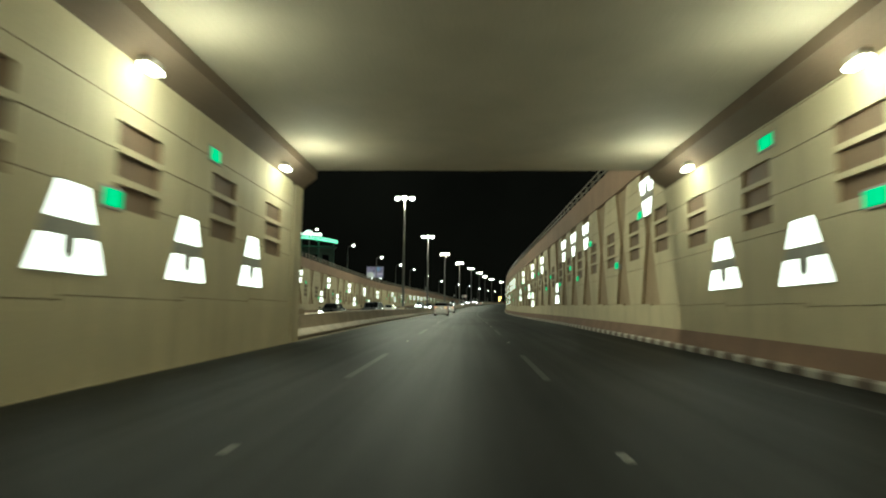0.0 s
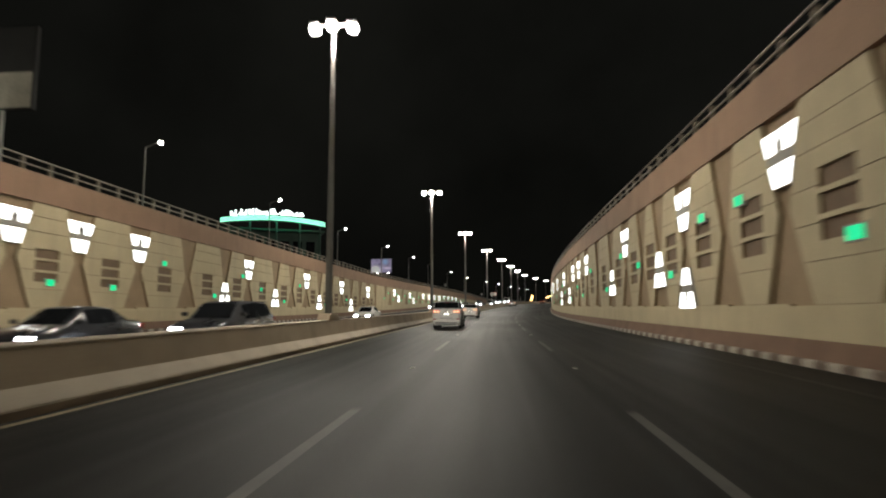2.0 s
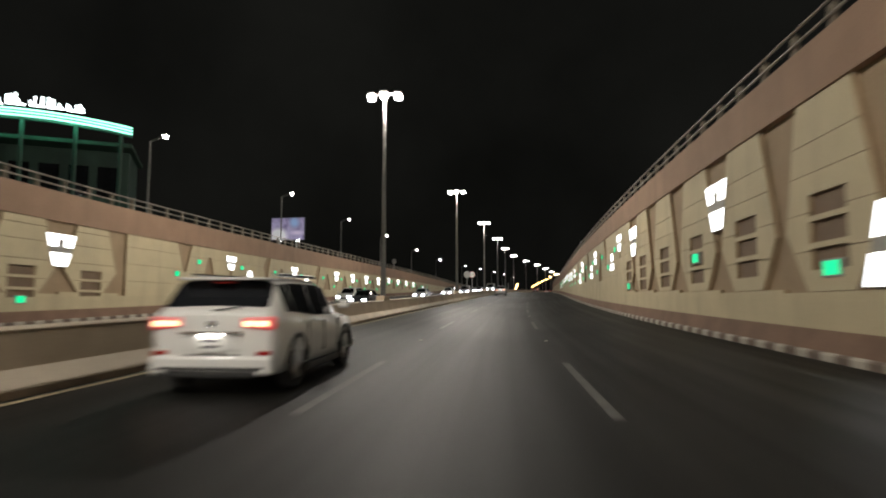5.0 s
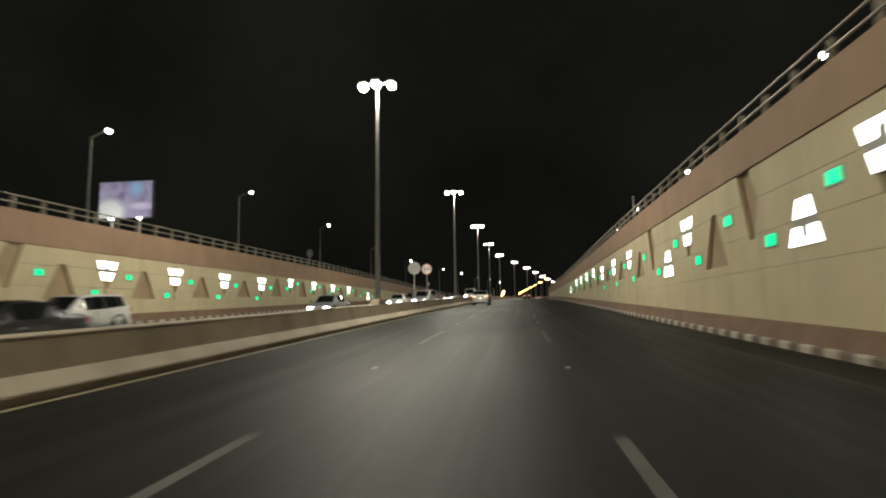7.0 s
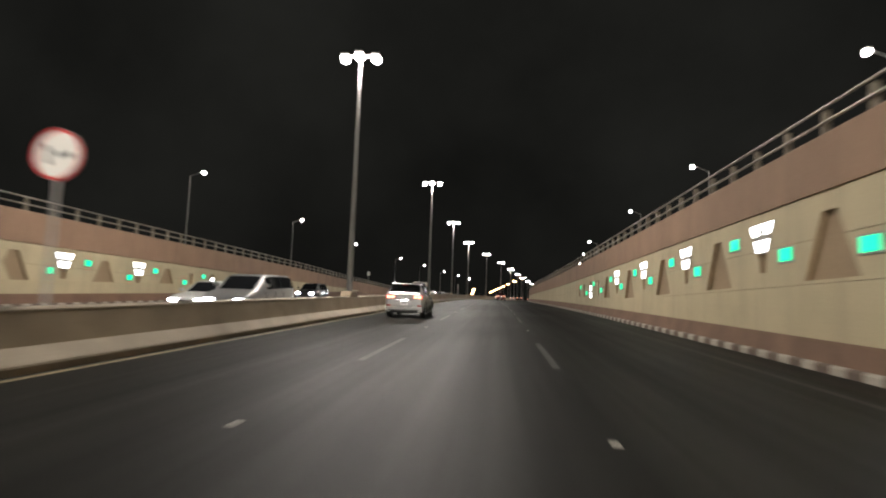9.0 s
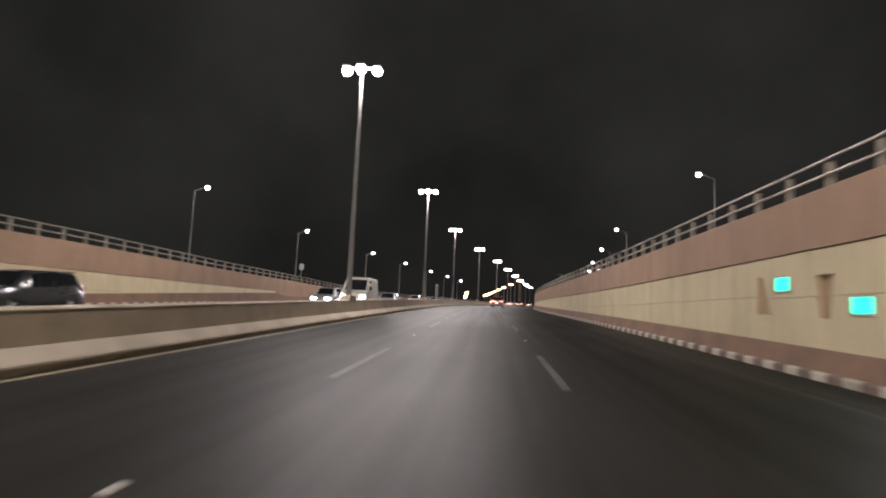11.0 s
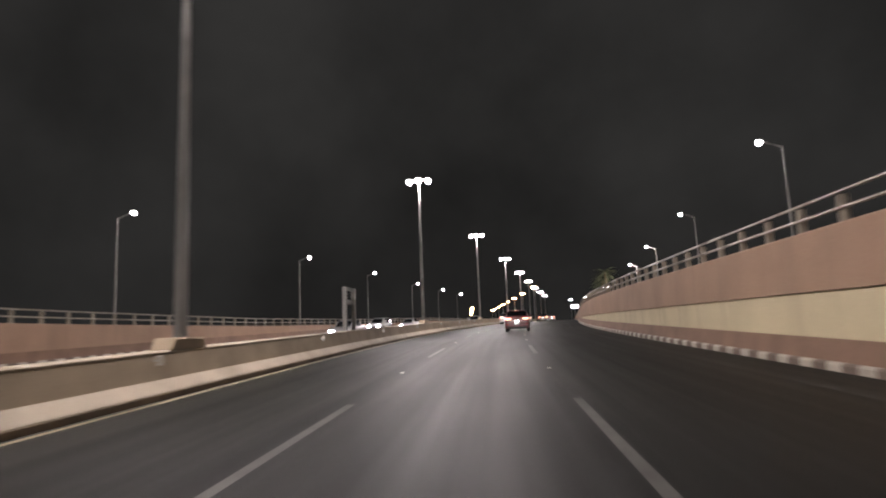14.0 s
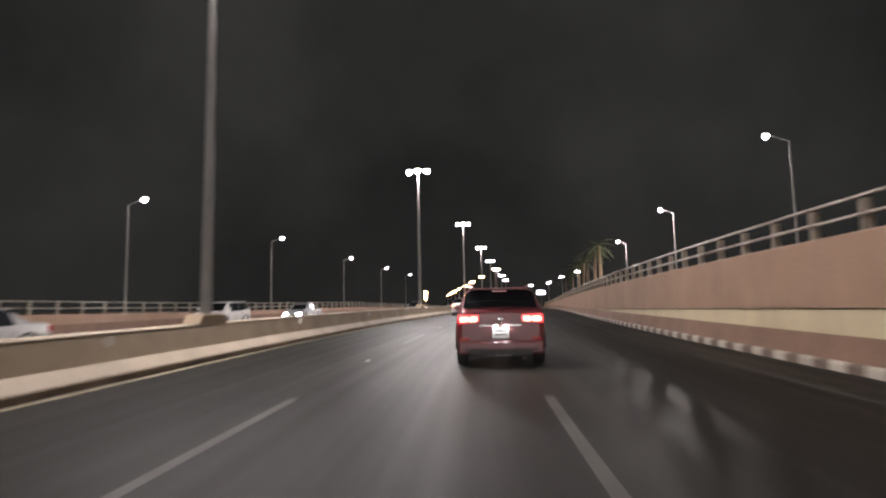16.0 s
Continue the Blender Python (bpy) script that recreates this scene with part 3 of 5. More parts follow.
def green_light(s, z, u, side):
    if side in green_first:
        return copy_thing(green_first[side], stand(s, u, z))
    step, h = 0.2 if side > 0 else 0.16, 0.15
    w = 1.5 * step
    root = new("green_wall_light")
    root.matrix_world = stand(s, u, z)
    tagged(root, "small green lit box on the cream wall", "wall light", "green lights in the walls")
    for k in (-1, 0, 1):
        bm = bmesh.new()
        box(bm, *sorted((-side * 0.05, side * 0.1)), (k - 0.48) * step, (k + 0.48) * step, -h, h, bevel=0.02)
        part("pane", bm, GREEN_LIGHT, root)
    bm = bmesh.new()
    box(bm, *sorted((-side * 0.03, side * 0.12)), -w - 0.04, w + 0.04, -h - 0.05, h + 0.04, bevel=0.01)
    part("case", bm, TRAY, root)
    green_first[side] = root
    return root


for s in (23.2, 35.3, 39.4, 43.3, 55.7, 63.6, 74, 88.8, 93.8, 98.5, 108.4, 120.5, 133.6):
    wall_light(s, 6.07 if s < 130 else 6.32, WALL_R, 1, True, 1.56, 0.92, 0.45)
for s in (12.6, 16.5, 46.6, 63.6):
    wall_light(s, (road_z(s) + 2.52 if s < 21 else 3.12), WALL_R, 1, False, 1.45 if s < 21 else 1.6, 0.97 if s < 21 else 0.88)
for s in (67.2, 78, 102.1, 112):
    wall_light(s, 4.1, WALL_R, 1, False, 1.62, 0.88)
for s in (47, 50.9, 63.5, 67.6, 72.5, 87.4, 101.6, 114.2, 126.8):
    wall_light(s, 6.07 - fall(s, -1), WALL_L, -1, True, 1.58, 0.92, 0.45)
for s in (83.3, 93.2, 105.8, 118.4):
    wall_light(s, 3.98 - fall(s, -1), WALL_L, -1, False, 1.6, 0.88)
for u, side, first in ((WALL_R, 1, WEDGE_R), (WALL_L, -1, WEDGE_L)):
    for k in range(15):
        s = first + WEDGE_STEP * k
        late, drop = s > 188, fall(s, side)
        if lit_wedge(k, True, side):
            wall_light(s, (7.08 if late else 6.7) - drop, u, side, True, 0.75 if late else 1.04, (0.62 if side > 0 else 0.58) if late else 0.76, 0.45)
        if lit_wedge(k, False, side):
            wall_light(s + 3.05, (6.6 if k == 13 else 5.76) - drop, u, side, False, 0.9 if k == 13 else 1.12, 0.5 if k == 13 else 0.76)
        green_light(s + 1.7, (7.08 if late else 6.46) - drop, u, side)
        if k or side < 0:
            green_light(s - (1.25 if side > 0 else 0.85), (6.55 if late else 5.54) - drop, u, side)
for s, row in ((10.3, 0), (13.9, 2), (24.2, 2), (28.1, 0), (33.9, 2), (38, 0), (40.6, 1), (45.2, 0), (50, 1), (52.8, 0), (58.4, 2), (61.6, 2), (65.5, 0), (71, 1), (75.2, 2), (79.9, 0),
               (86.5, 2), (91.3, 0), (94.9, 1), (100.4, 0), (106.8, 1), (110.2, 2), (114, 0), (122.8, 1), (135.2, 0.3)):
    green_light(s, 3.76 + 0.86 * row - (0.3 if s < 12 else 0), WALL_R, 1)
for s, row in ((46, 1), (48.5, 0), (52.5, 2), (58.3, 0), (65.8, 0), (70.3, 0), (75.1, 2), (81.7, 0), (86.3, 2), (90, 1), (95.4, 0), (99.5, 2), (108, 0), (116.3, 1), (124.7, 0)):
    green_light(s, 3.73 + 0.87 * row - fall(s, -1), WALL_L, -1)


# ---- railings on the walls ----
def build_railing(name, u, side):
    root = new(name)
    root.matrix_world = Matrix.Translation(spot(150, u, top(150, side)))
    inv = root.matrix_world.inverted()
    tagged(root, "railing of pale posts and two metal pipes on the parapet", "railing")
    post = None
    s = PORTAL - 12
    while s < END:
        if post is None:
            bm = bmesh.new()
            box(bm, -0.08, 0.07, -0.065, 0.065, -0.02, 0.58, bevel=0.012)
            box(bm, -0.1, 0.1, -0.085, 0.085, -0.02, 0.035, bevel=0.008)
            post = part("post", bm, COPING, root)
            ob = post
        else:
            ob = new("post", post.data)
            ob.parent = root
        ob.matrix_local = inv @ stand(s, u, top(s, side))
        s += 1.66
    for h in (0.3, 0.62):
        bm = bmesh.new()
        sweep(bm, lambda s: [(u - side * 0.1 + 0.035 * math.cos(a), top(s, side) + h + 0.035 * math.sin(a)) for a in (0.4, 1.45, 2.5, 3.54, 4.6, 5.65)], PORTAL - 12, END, 2.5)
        bm.transform(inv)
        part("rail", bm, RAIL, root)


build_railing("railing", WALL_R + 0.2, 1)
build_railing("railing", WALL_L - 0.2, -1)


# ---- underpass ----
TUNNEL_L = -6.1


def build_underpass():
    root = new("underpass")
    tagged(root, "underpass with cream clad walls under a wide painted concrete deck", "underpass", kind="structure")
    bm = bmesh.new()
    z0 = SOFFIT_Z
    sweep(bm, lambda s: [(WALL_L - 0.5, z0), (WALL_R + 0.5, z0), (WALL_R + 0.5, 8.4), (WALL_L - 0.5, 8.4)], START, PORTAL, 6)
    tagged(link("ceiling", bm, SOFFIT), "plain painted concrete soffit of the deck over the road", "ceiling", kind="structure")
    middle = 2 * MIDDLE - TUNNEL_L
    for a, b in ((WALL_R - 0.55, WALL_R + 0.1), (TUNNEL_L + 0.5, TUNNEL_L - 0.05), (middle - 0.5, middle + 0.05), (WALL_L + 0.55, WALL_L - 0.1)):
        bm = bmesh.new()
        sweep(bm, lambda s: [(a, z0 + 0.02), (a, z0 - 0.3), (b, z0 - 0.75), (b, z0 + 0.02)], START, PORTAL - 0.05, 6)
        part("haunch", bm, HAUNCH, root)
    bm = bmesh.new()
    sweep(bm, lambda s: [(middle + 0.1, road_z(s)), (middle + 0.1, z0), (TUNNEL_L - DEEP, z0), (TUNNEL_L - DEEP, road_z(s))], START, PORTAL - 1.1, 6)
    part("middle_wall", bm, RECESS, root)
    bm = bmesh.new()
    sweep(bm, lambda s: [(TUNNEL_L - 0.11, road_z(s) - 0.05), (TUNNEL_L - 0.11, ledge(s) - 0.006), (TUNNEL_L + 0.01, ledge(s) - 0.006), (TUNNEL_L + 0.01, road_z(s) - 0.05)], START, PORTAL - 1.1, 6)
    part("skirting", bm, CREAM, root)
    bm = bmesh.new()
    sweep(bm, lambda s: [(middle, road_z(s)), (middle, z0), (TUNNEL_L, z0), (TUNNEL_L, road_z(s))], PORTAL - 0.9, PORTAL - 0.02, 1)
    part("end_pier", bm, CREAM, root)
    bm = bmesh.new()
    sweep(bm, lambda s: [(WALL_L - 0.5, z0 + 0.6), (WALL_R + 0.5, z0 + 0.6), (WALL_R + 0.5, 8.7), (WALL_L - 0.5, 8.7)], PORTAL - 0.02, PORTAL + 0.4, 1)
    part("fascia", bm, SOFFIT, root)
    c = Cladding(root, TUNNEL_L, -1, (0, 25))
    clad_bays(c, [-34.3, -30.4, -26.5, -22.6, -18.7, -14.8, -10.9, -7, -3.1, 0.8, 4.7, 8.6, 12.4, 16.2, 19.9], z0 - 0.7, plain=True)
    c.close()
    # unseen wall added across the road behind the start, closing the underpass
    bm = bmesh.new()
    sweep(bm, lambda s: [(WALL_L - 0.5, road_z(s) - 0.3), (WALL_L - 0.5, 8), (WALL_R + 0.5, 8), (WALL_R + 0.5, road_z(s) - 0.3)], START - 0.4, START, 1)
    part("end_wall", bm, SOFFIT, root)


build_underpass()
for s in (-7.2, -3.3, 0.6, 4.5, 8.4, 12.2, 16.0):
    wall_light(s + 0.3, road_z(s) + 2.48, TUNNEL_L, -1, False, 1.45, 0.84)
for s, row in ((2.2, 2), (9.7, 0), (13.6, 2), (6.0, 1)):
    green_light(s, 3.3 + 0.9 * row, TUNNEL_L, -1)


def flood_light(s, u, side):
    """A wall-mounted flood light close under the soffit."""
    root = new("flood_light")
    z = road_z(s) + 5.6
    root.matrix_world = stand(s, u, z)
    tagged(root, "bright flood light on a bracket high on the underpass wall", "flood light", "underpass flood lights")
    bm = bmesh.new()
    box(bm, -0.12, 0.12, -0.15, 0.15, 0.0, 0.12, bevel=0.02)
    part("housing", bm, RAIL, root)
    bm = bmesh.new()
    box(bm, -0.13, 0.13, -0.16, 0.16, -0.12, -0.005, bevel=0.03)
    part("lens", bm, FLOOD_LIGHT, root)
    bm = bmesh.new()
    tube(bm, (side * 0.4, 0, 0.06), (side * 0.08, 0, 0.06), 0.025)
    part("bracket", bm, RAIL, root)
    lamp = bpy.data.lights.new("flood_lamp", "POINT")
    lamp.energy, lamp.color, lamp.shadow_soft_size = 220, (1.0, 0.95, 0.83), 0.12
    ob = new("flood_lamp", lamp)
    ob.matrix_world = Matrix.Translation(spot(s, u - side * 0.9, z - 0.45))


for s in (-14, -6, 2.2, 10.1, 18.1):
    flood_light(s, WALL_R - 0.3, 1)
    flood_light(s, TUNNEL_L + 0.3, -1)


# ---- street lamps ----
def lamp_head(root, x, y, z, sx):
    bm = bmesh.new()
    box(bm, x - 0.2 * sx, x + 0.2 * sx, y - 0.24 * sx, y + 0.24 * sx, z + 0.06, z + 0.2, bevel=0.03)
    head = part("head", bm, STEEL, root)
    bm = bmesh.new()
    bmesh.ops.create_uvsphere(bm, u_segments=12, v_segments=8, radius=0.23)
    for v in bm.verts:
        v.co = Vector((v.co.x * sx + x, v.co.y * sx + y, v.co.z * 0.95 + z - 0.04))
    part("lens", bm, LAMP_LIGHT, head, smooth=True)


def median_lamp(height):
    root = new("street_lamp")
    tagged(root, "tall steel street lamp with lit heads on the central barrier", "street lamp", "street lamps on the barrier")
    bm = bmesh.new()
    tube(bm, (0, 0, 0.1), (0, 0, height + 0.15), 0.15, 0.08, 12)
    part("pole", bm, POLE, root)
    bm = bmesh.new()
    vs = box(bm, -0.235, 0.235, -0.78, 0.78, -0.03, 0.24, bevel=0.03)
    for v in vs:
        if v.co.z > 0.1:
            v.co.y *= 0.8
    part("plinth", bm, BARRIER, root)
    bm = bmesh.new()
    tube(bm, (-0.8, 0, height + 0.12), (0.8, 0, height + 0.12), 0.05)
    part("crossarm", bm, STEEL, root)
    for x in (-0.8, 0, 0.8):
        lamp_head(root, x, 0 if x else -0.3, height, 1.05)
    return root


LAMPS = [23.1, 63.2, 99.0, 134.5, 170.2, 205.6, 240.2, 275.4, 311.0, 346.7, 382.7, 418.6, 454.7, 490.8, 526.9, 563.0]
first = median_lamp(11.95)
first.matrix_world = stand(LAMPS[0], MIDDLE, road_z(LAMPS[0]) + 0.91)
for s in LAMPS[1:]:
    copy_thing(first, stand(s, MIDDLE, road_z(s) + 0.91))
for s in LAMPS[:12]:
    lamp = bpy.data.lights.new("street_lamp_beam", "POINT")
    lamp.energy, lamp.color, lamp.shadow_soft_size = 9200 if s < 190 else 5800 if s < 220 else 3150, (1.0, 0.9, 0.74), 0.35
    ob = new("street_lamp_beam", lamp)
    ob.matrix_world = Matrix.Translation(above(s, MIDDLE, 12.35))


def street_lamp(side, height=11.7):
    """A frontage lamp with one arm that reaches over its street."""
    root = new("street_lamp")
    tagged(root, "tall single-arm street lamp with lit head beside the street", "street lamp", "frontage street lamps")
    bm = bmesh.new()
    tube(bm, (0, 0, 0), (0, 0, height - 0.5), 0.14, 0.07, 10)
    part("pole", bm, POLE, root)
    bm = bmesh.new()
    tube(bm, (0, 0, height - 0.55), (side * 1.4, 0, height - 0.02), 0.05, 0.04)
    part("arm", bm, STEEL, root)
    lamp_head(root, side * 1.6, 0, height - 0.05, 1)
    return root


# s, offset of the head, level of the head
HEADS_L = [(56.5, -31.0, 19.4)] + [(s, -33.6, street(s) + 11.65) for s in (65, 95, 124.2, 154)] + [(183.7, -33.3, 19.4), (208.5, -32.6, 19.1), (243.5, -34.3, 20.0), (278.6, -33.9, 19.7), (311, -33.3, 19.3), (345.1, -31.9, 19.2), (377.9, -32.9, 19.7), (414, -33.2, 20.0), (446, -33, 20.3), (478, -33, 20.6)]
HEADS_R = [(s, 19.8, street(s) + 11.65) for s in (147, 178, 210)] + [(237, 19.3, 19.9), (272.9, 21.4, 21.45), (309.1, 19.6, 20.6), (341.2, 20.0, 20.8), (375.2, 19.6, 21.1), (419.2, 20.8, 22.1)]
for heads, side in ((HEADS_L, 1), (HEADS_R, -1)):
    for s, u, z in heads:
        if not street(s) < z - 8:
            z = street(s) + 9
        lamp_post = street_lamp(side, z - street(s) + 0.05)
        lamp_post.matrix_world = stand(s, u - side * 1.6, street(s))
        if side < 0 and s > 370:
            lamp = bpy.data.lights.new("frontage_lamp_beam", "POINT")
            lamp.energy, lamp.color, lamp.shadow_soft_size = 2600, (1.0, 0.88, 0.7), 0.3
            new("frontage_lamp_beam", lamp).matrix_world = Matrix.Translation(spot(s, u, z - 0.5))


# ---- cars ----
def car_paint(name, colour, rough=0.3, metal=0.0):
    return paint(name, colour, rough, metal, 0.8)


WHITE_PAINT = car_paint("white_car_paint", (0.72, 0.71, 0.68))
SILVER_PAINT = car_paint("silver_car_paint", (0.42, 0.42, 0.41), 0.3, 0.5)
DARK_PAINT = car_paint("dark_grey_car_paint", (0.05, 0.05, 0.055), 0.25, 0.3)
RED_PAINT = paint("dark_red_car_paint", (0.14, 0.03, 0.034), 0.3, 0.0, 0.3)
GLASS_DARK = paint("tinted_glass", (0.012, 0.013, 0.015), 0.06, 0.0, 0.0)
TRIM_BLACK = paint("black_plastic_trim", (0.025, 0.025, 0.025), 0.55, 0.0, 0.0)
RUBBER = material("tyre_rubber", (0.025, 0.025, 0.025), 0.85, spread=0.2, scale=8, fine=60)
ALLOY = paint("alloy_wheel", (0.45, 0.45, 0.45), 0.3, 0.8, 0.0)
CHROME = paint("chrome_strip", (0.6, 0.6, 0.6), 0.15, 1.0, 0.0)
PLATE = material("white_plate", (0.75, 0.75, 0.72), 0.5, spread=0.05)
PLATE_INK = material("plate_ink", (0.03, 0.03, 0.04), 0.6, spread=0.05)
TAIL_ON = glow("lit_tail_light", (1.0, 0.5, 0.24), 4.0)
TAIL_FRAME = glow("glowing_red_lamp_glass", (1.0, 0.02, 0.025), 0.6)
TAIL_RED = paint("red_lamp_glass", (0.3, 0.012, 0.012), 0.15, 0.0, 0.5)
HEAD_ON = glow("lit_headlight", (0.92, 0.96, 1.0), 60.0)
PLATE_GLOW = glow("plate_lamp", (1.0, 0.93, 0.8), 30.0)

# stations from the tail to the nose: y, half width, sill, belt, top, half width of the roof; share of length, width, height
SHAPES = {}
SHAPES["suv"] = dict(size=(4.55, 1.86, 1.63), st=[(0.0, 0.84, 0.25, 0.65, 0.67, 0.8), (0.012, 0.92, 0.18, 0.67, 0.7, 0.84), (0.03, 0.965, 0.17, 0.68, 0.74, 0.83), (0.1, 0.995, 0.17, 0.68, 0.965, 0.74), (0.17, 1.0, 0.17, 0.675, 0.99, 0.74),
                (0.36, 1.0, 0.17, 0.63, 1.0, 0.74), (0.52, 1.0, 0.17, 0.62, 0.99, 0.74), (0.6, 1.0, 0.17, 0.615, 0.95, 0.73), (0.745, 0.995, 0.17, 0.6, 0.64, 0.8), (0.88, 0.98, 0.17, 0.57, 0.6, 0.78), (0.965, 0.92, 0.19, 0.5, 0.53, 0.76), (1.0, 0.78, 0.24, 0.4, 0.42, 0.66)],
                rear=(2, 3), side=[(3, 4), (4, 5), (5, 6), (6, 7)], wind=(7, 8), wheels=(0.19, 0.80), radius=0.36)
SHAPES["van"] = dict(size=(5.1, 1.86, 1.77), st=[(0.0, 0.8, 0.2, 0.66, 0.68, 0.8), (0.012, 0.9, 0.13, 0.69, 0.71, 0.86), (0.03, 0.965, 0.12, 0.7, 0.74, 0.88), (0.075, 0.995, 0.12, 0.7, 0.965, 0.8), (0.13, 1.0, 0.12, 0.695, 0.99, 0.8),
                (0.34, 1.0, 0.12, 0.68, 1.0, 0.8), (0.56, 1.0, 0.12, 0.66, 0.985, 0.79), (0.64, 1.0, 0.12, 0.65, 0.94, 0.78), (0.8, 0.995, 0.13, 0.62, 0.65, 0.8), (0.9, 0.98, 0.14, 0.57, 0.6, 0.78), (0.97, 0.92, 0.16, 0.48, 0.51, 0.74), (1.0, 0.78, 0.22, 0.38, 0.4, 0.64)],
                rear=(2, 3), side=[(3, 4), (4, 5), (5, 6), (6, 7)], wind=(7, 8), wheels=(0.2, 0.82), radius=0.36)
SHAPES["sedan"] = dict(size=(4.75, 1.82, 1.45), st=[(0.0, 0.84, 0.28, 0.6, 0.62, 0.78), (0.012, 0.92, 0.19, 0.63, 0.67, 0.82), (0.05, 0.97, 0.17, 0.65, 0.69, 0.82), (0.15, 0.99, 0.16, 0.65, 0.7, 0.8), (0.29, 1.0, 0.15, 0.645, 0.965, 0.68),
                  (0.42, 1.0, 0.15, 0.635, 1.0, 0.7), (0.52, 1.0, 0.15, 0.63, 0.99, 0.7), (0.58, 1.0, 0.15, 0.625, 0.95, 0.69), (0.74, 0.995, 0.15, 0.6, 0.64, 0.78), (0.88, 0.98, 0.15, 0.55, 0.58, 0.76), (0.965, 0.92, 0.17, 0.47, 0.5, 0.74), (1.0, 0.78, 0.24, 0.38, 0.4, 0.64)],
                  rear=(3, 4), side=[(4, 5), (5, 6), (6, 7)], wind=(7, 8), wheels=(0.2, 0.81), radius=0.33)


def shell(kind):
    """The rings of the body's skin, from sill to roof on one side and down the other."""
    d = SHAPES[kind]
    length, width, height = d["size"]
    rings = []
    for y, w, sill, belt, up, roof in d["st"]:
        hw = w * width / 2
        z0, z1, z2 = sill * height, belt * height, up * height
        rw = roof * hw
        half = [(hw * 0.93, z0), (hw * 0.99, z0 + (z1 - z0) * 0.32), (hw, z0 + (z1 - z0) * 0.62), (hw * 0.965, z1), (rw + (hw * 0.965 - rw) * 0.12, z2 - (z2 - z1) * 0.14), (rw * 0.9, z2 - 0.02), (rw * 0.5, z2 - 0.004), (0, z2)]
        pts = half + [(-x, z) for x, z in half[-2::-1]]
        rings.append([Vector((x, y * length, z)) for x, z in pts])
    return rings


def skin(rings, cells, lift, share=0.965):
    """One pane lifted off the skin and drawn in a little: cells are (station, place on the ring)."""
    bm = bmesh.new()
    corner = {}
    at = {}
    for i, j in cells:
        q = [(i, j), (i, j + 1), (i + 1, j + 1), (i + 1, j)]
        p = [rings[a][b] for a, b in q]
        n = (p[2] - p[0]).cross(p[3] - p[1]).normalized()
        c = sum(p, Vector()) / 4
        if n.dot(Vector((c.x, 0, c.z - 0.7))) < 0:
            n = -n
        for k in q:
            at.setdefault(k, []).append(n)
    mid = sum((rings[a][b] for a, b in at), Vector()) / len(at)
    for (a, b), ns in at.items():
        p = rings[a][b]
        corner[a, b] = bm.verts.new(mid + (p - mid) * share + sum(ns, Vector()).normalized() * lift)
    for i, j in cells:
        bm.faces.new([corner[k] for k in ((i, j), (i, j + 1), (i + 1, j + 1), (i + 1, j))])
    return bm


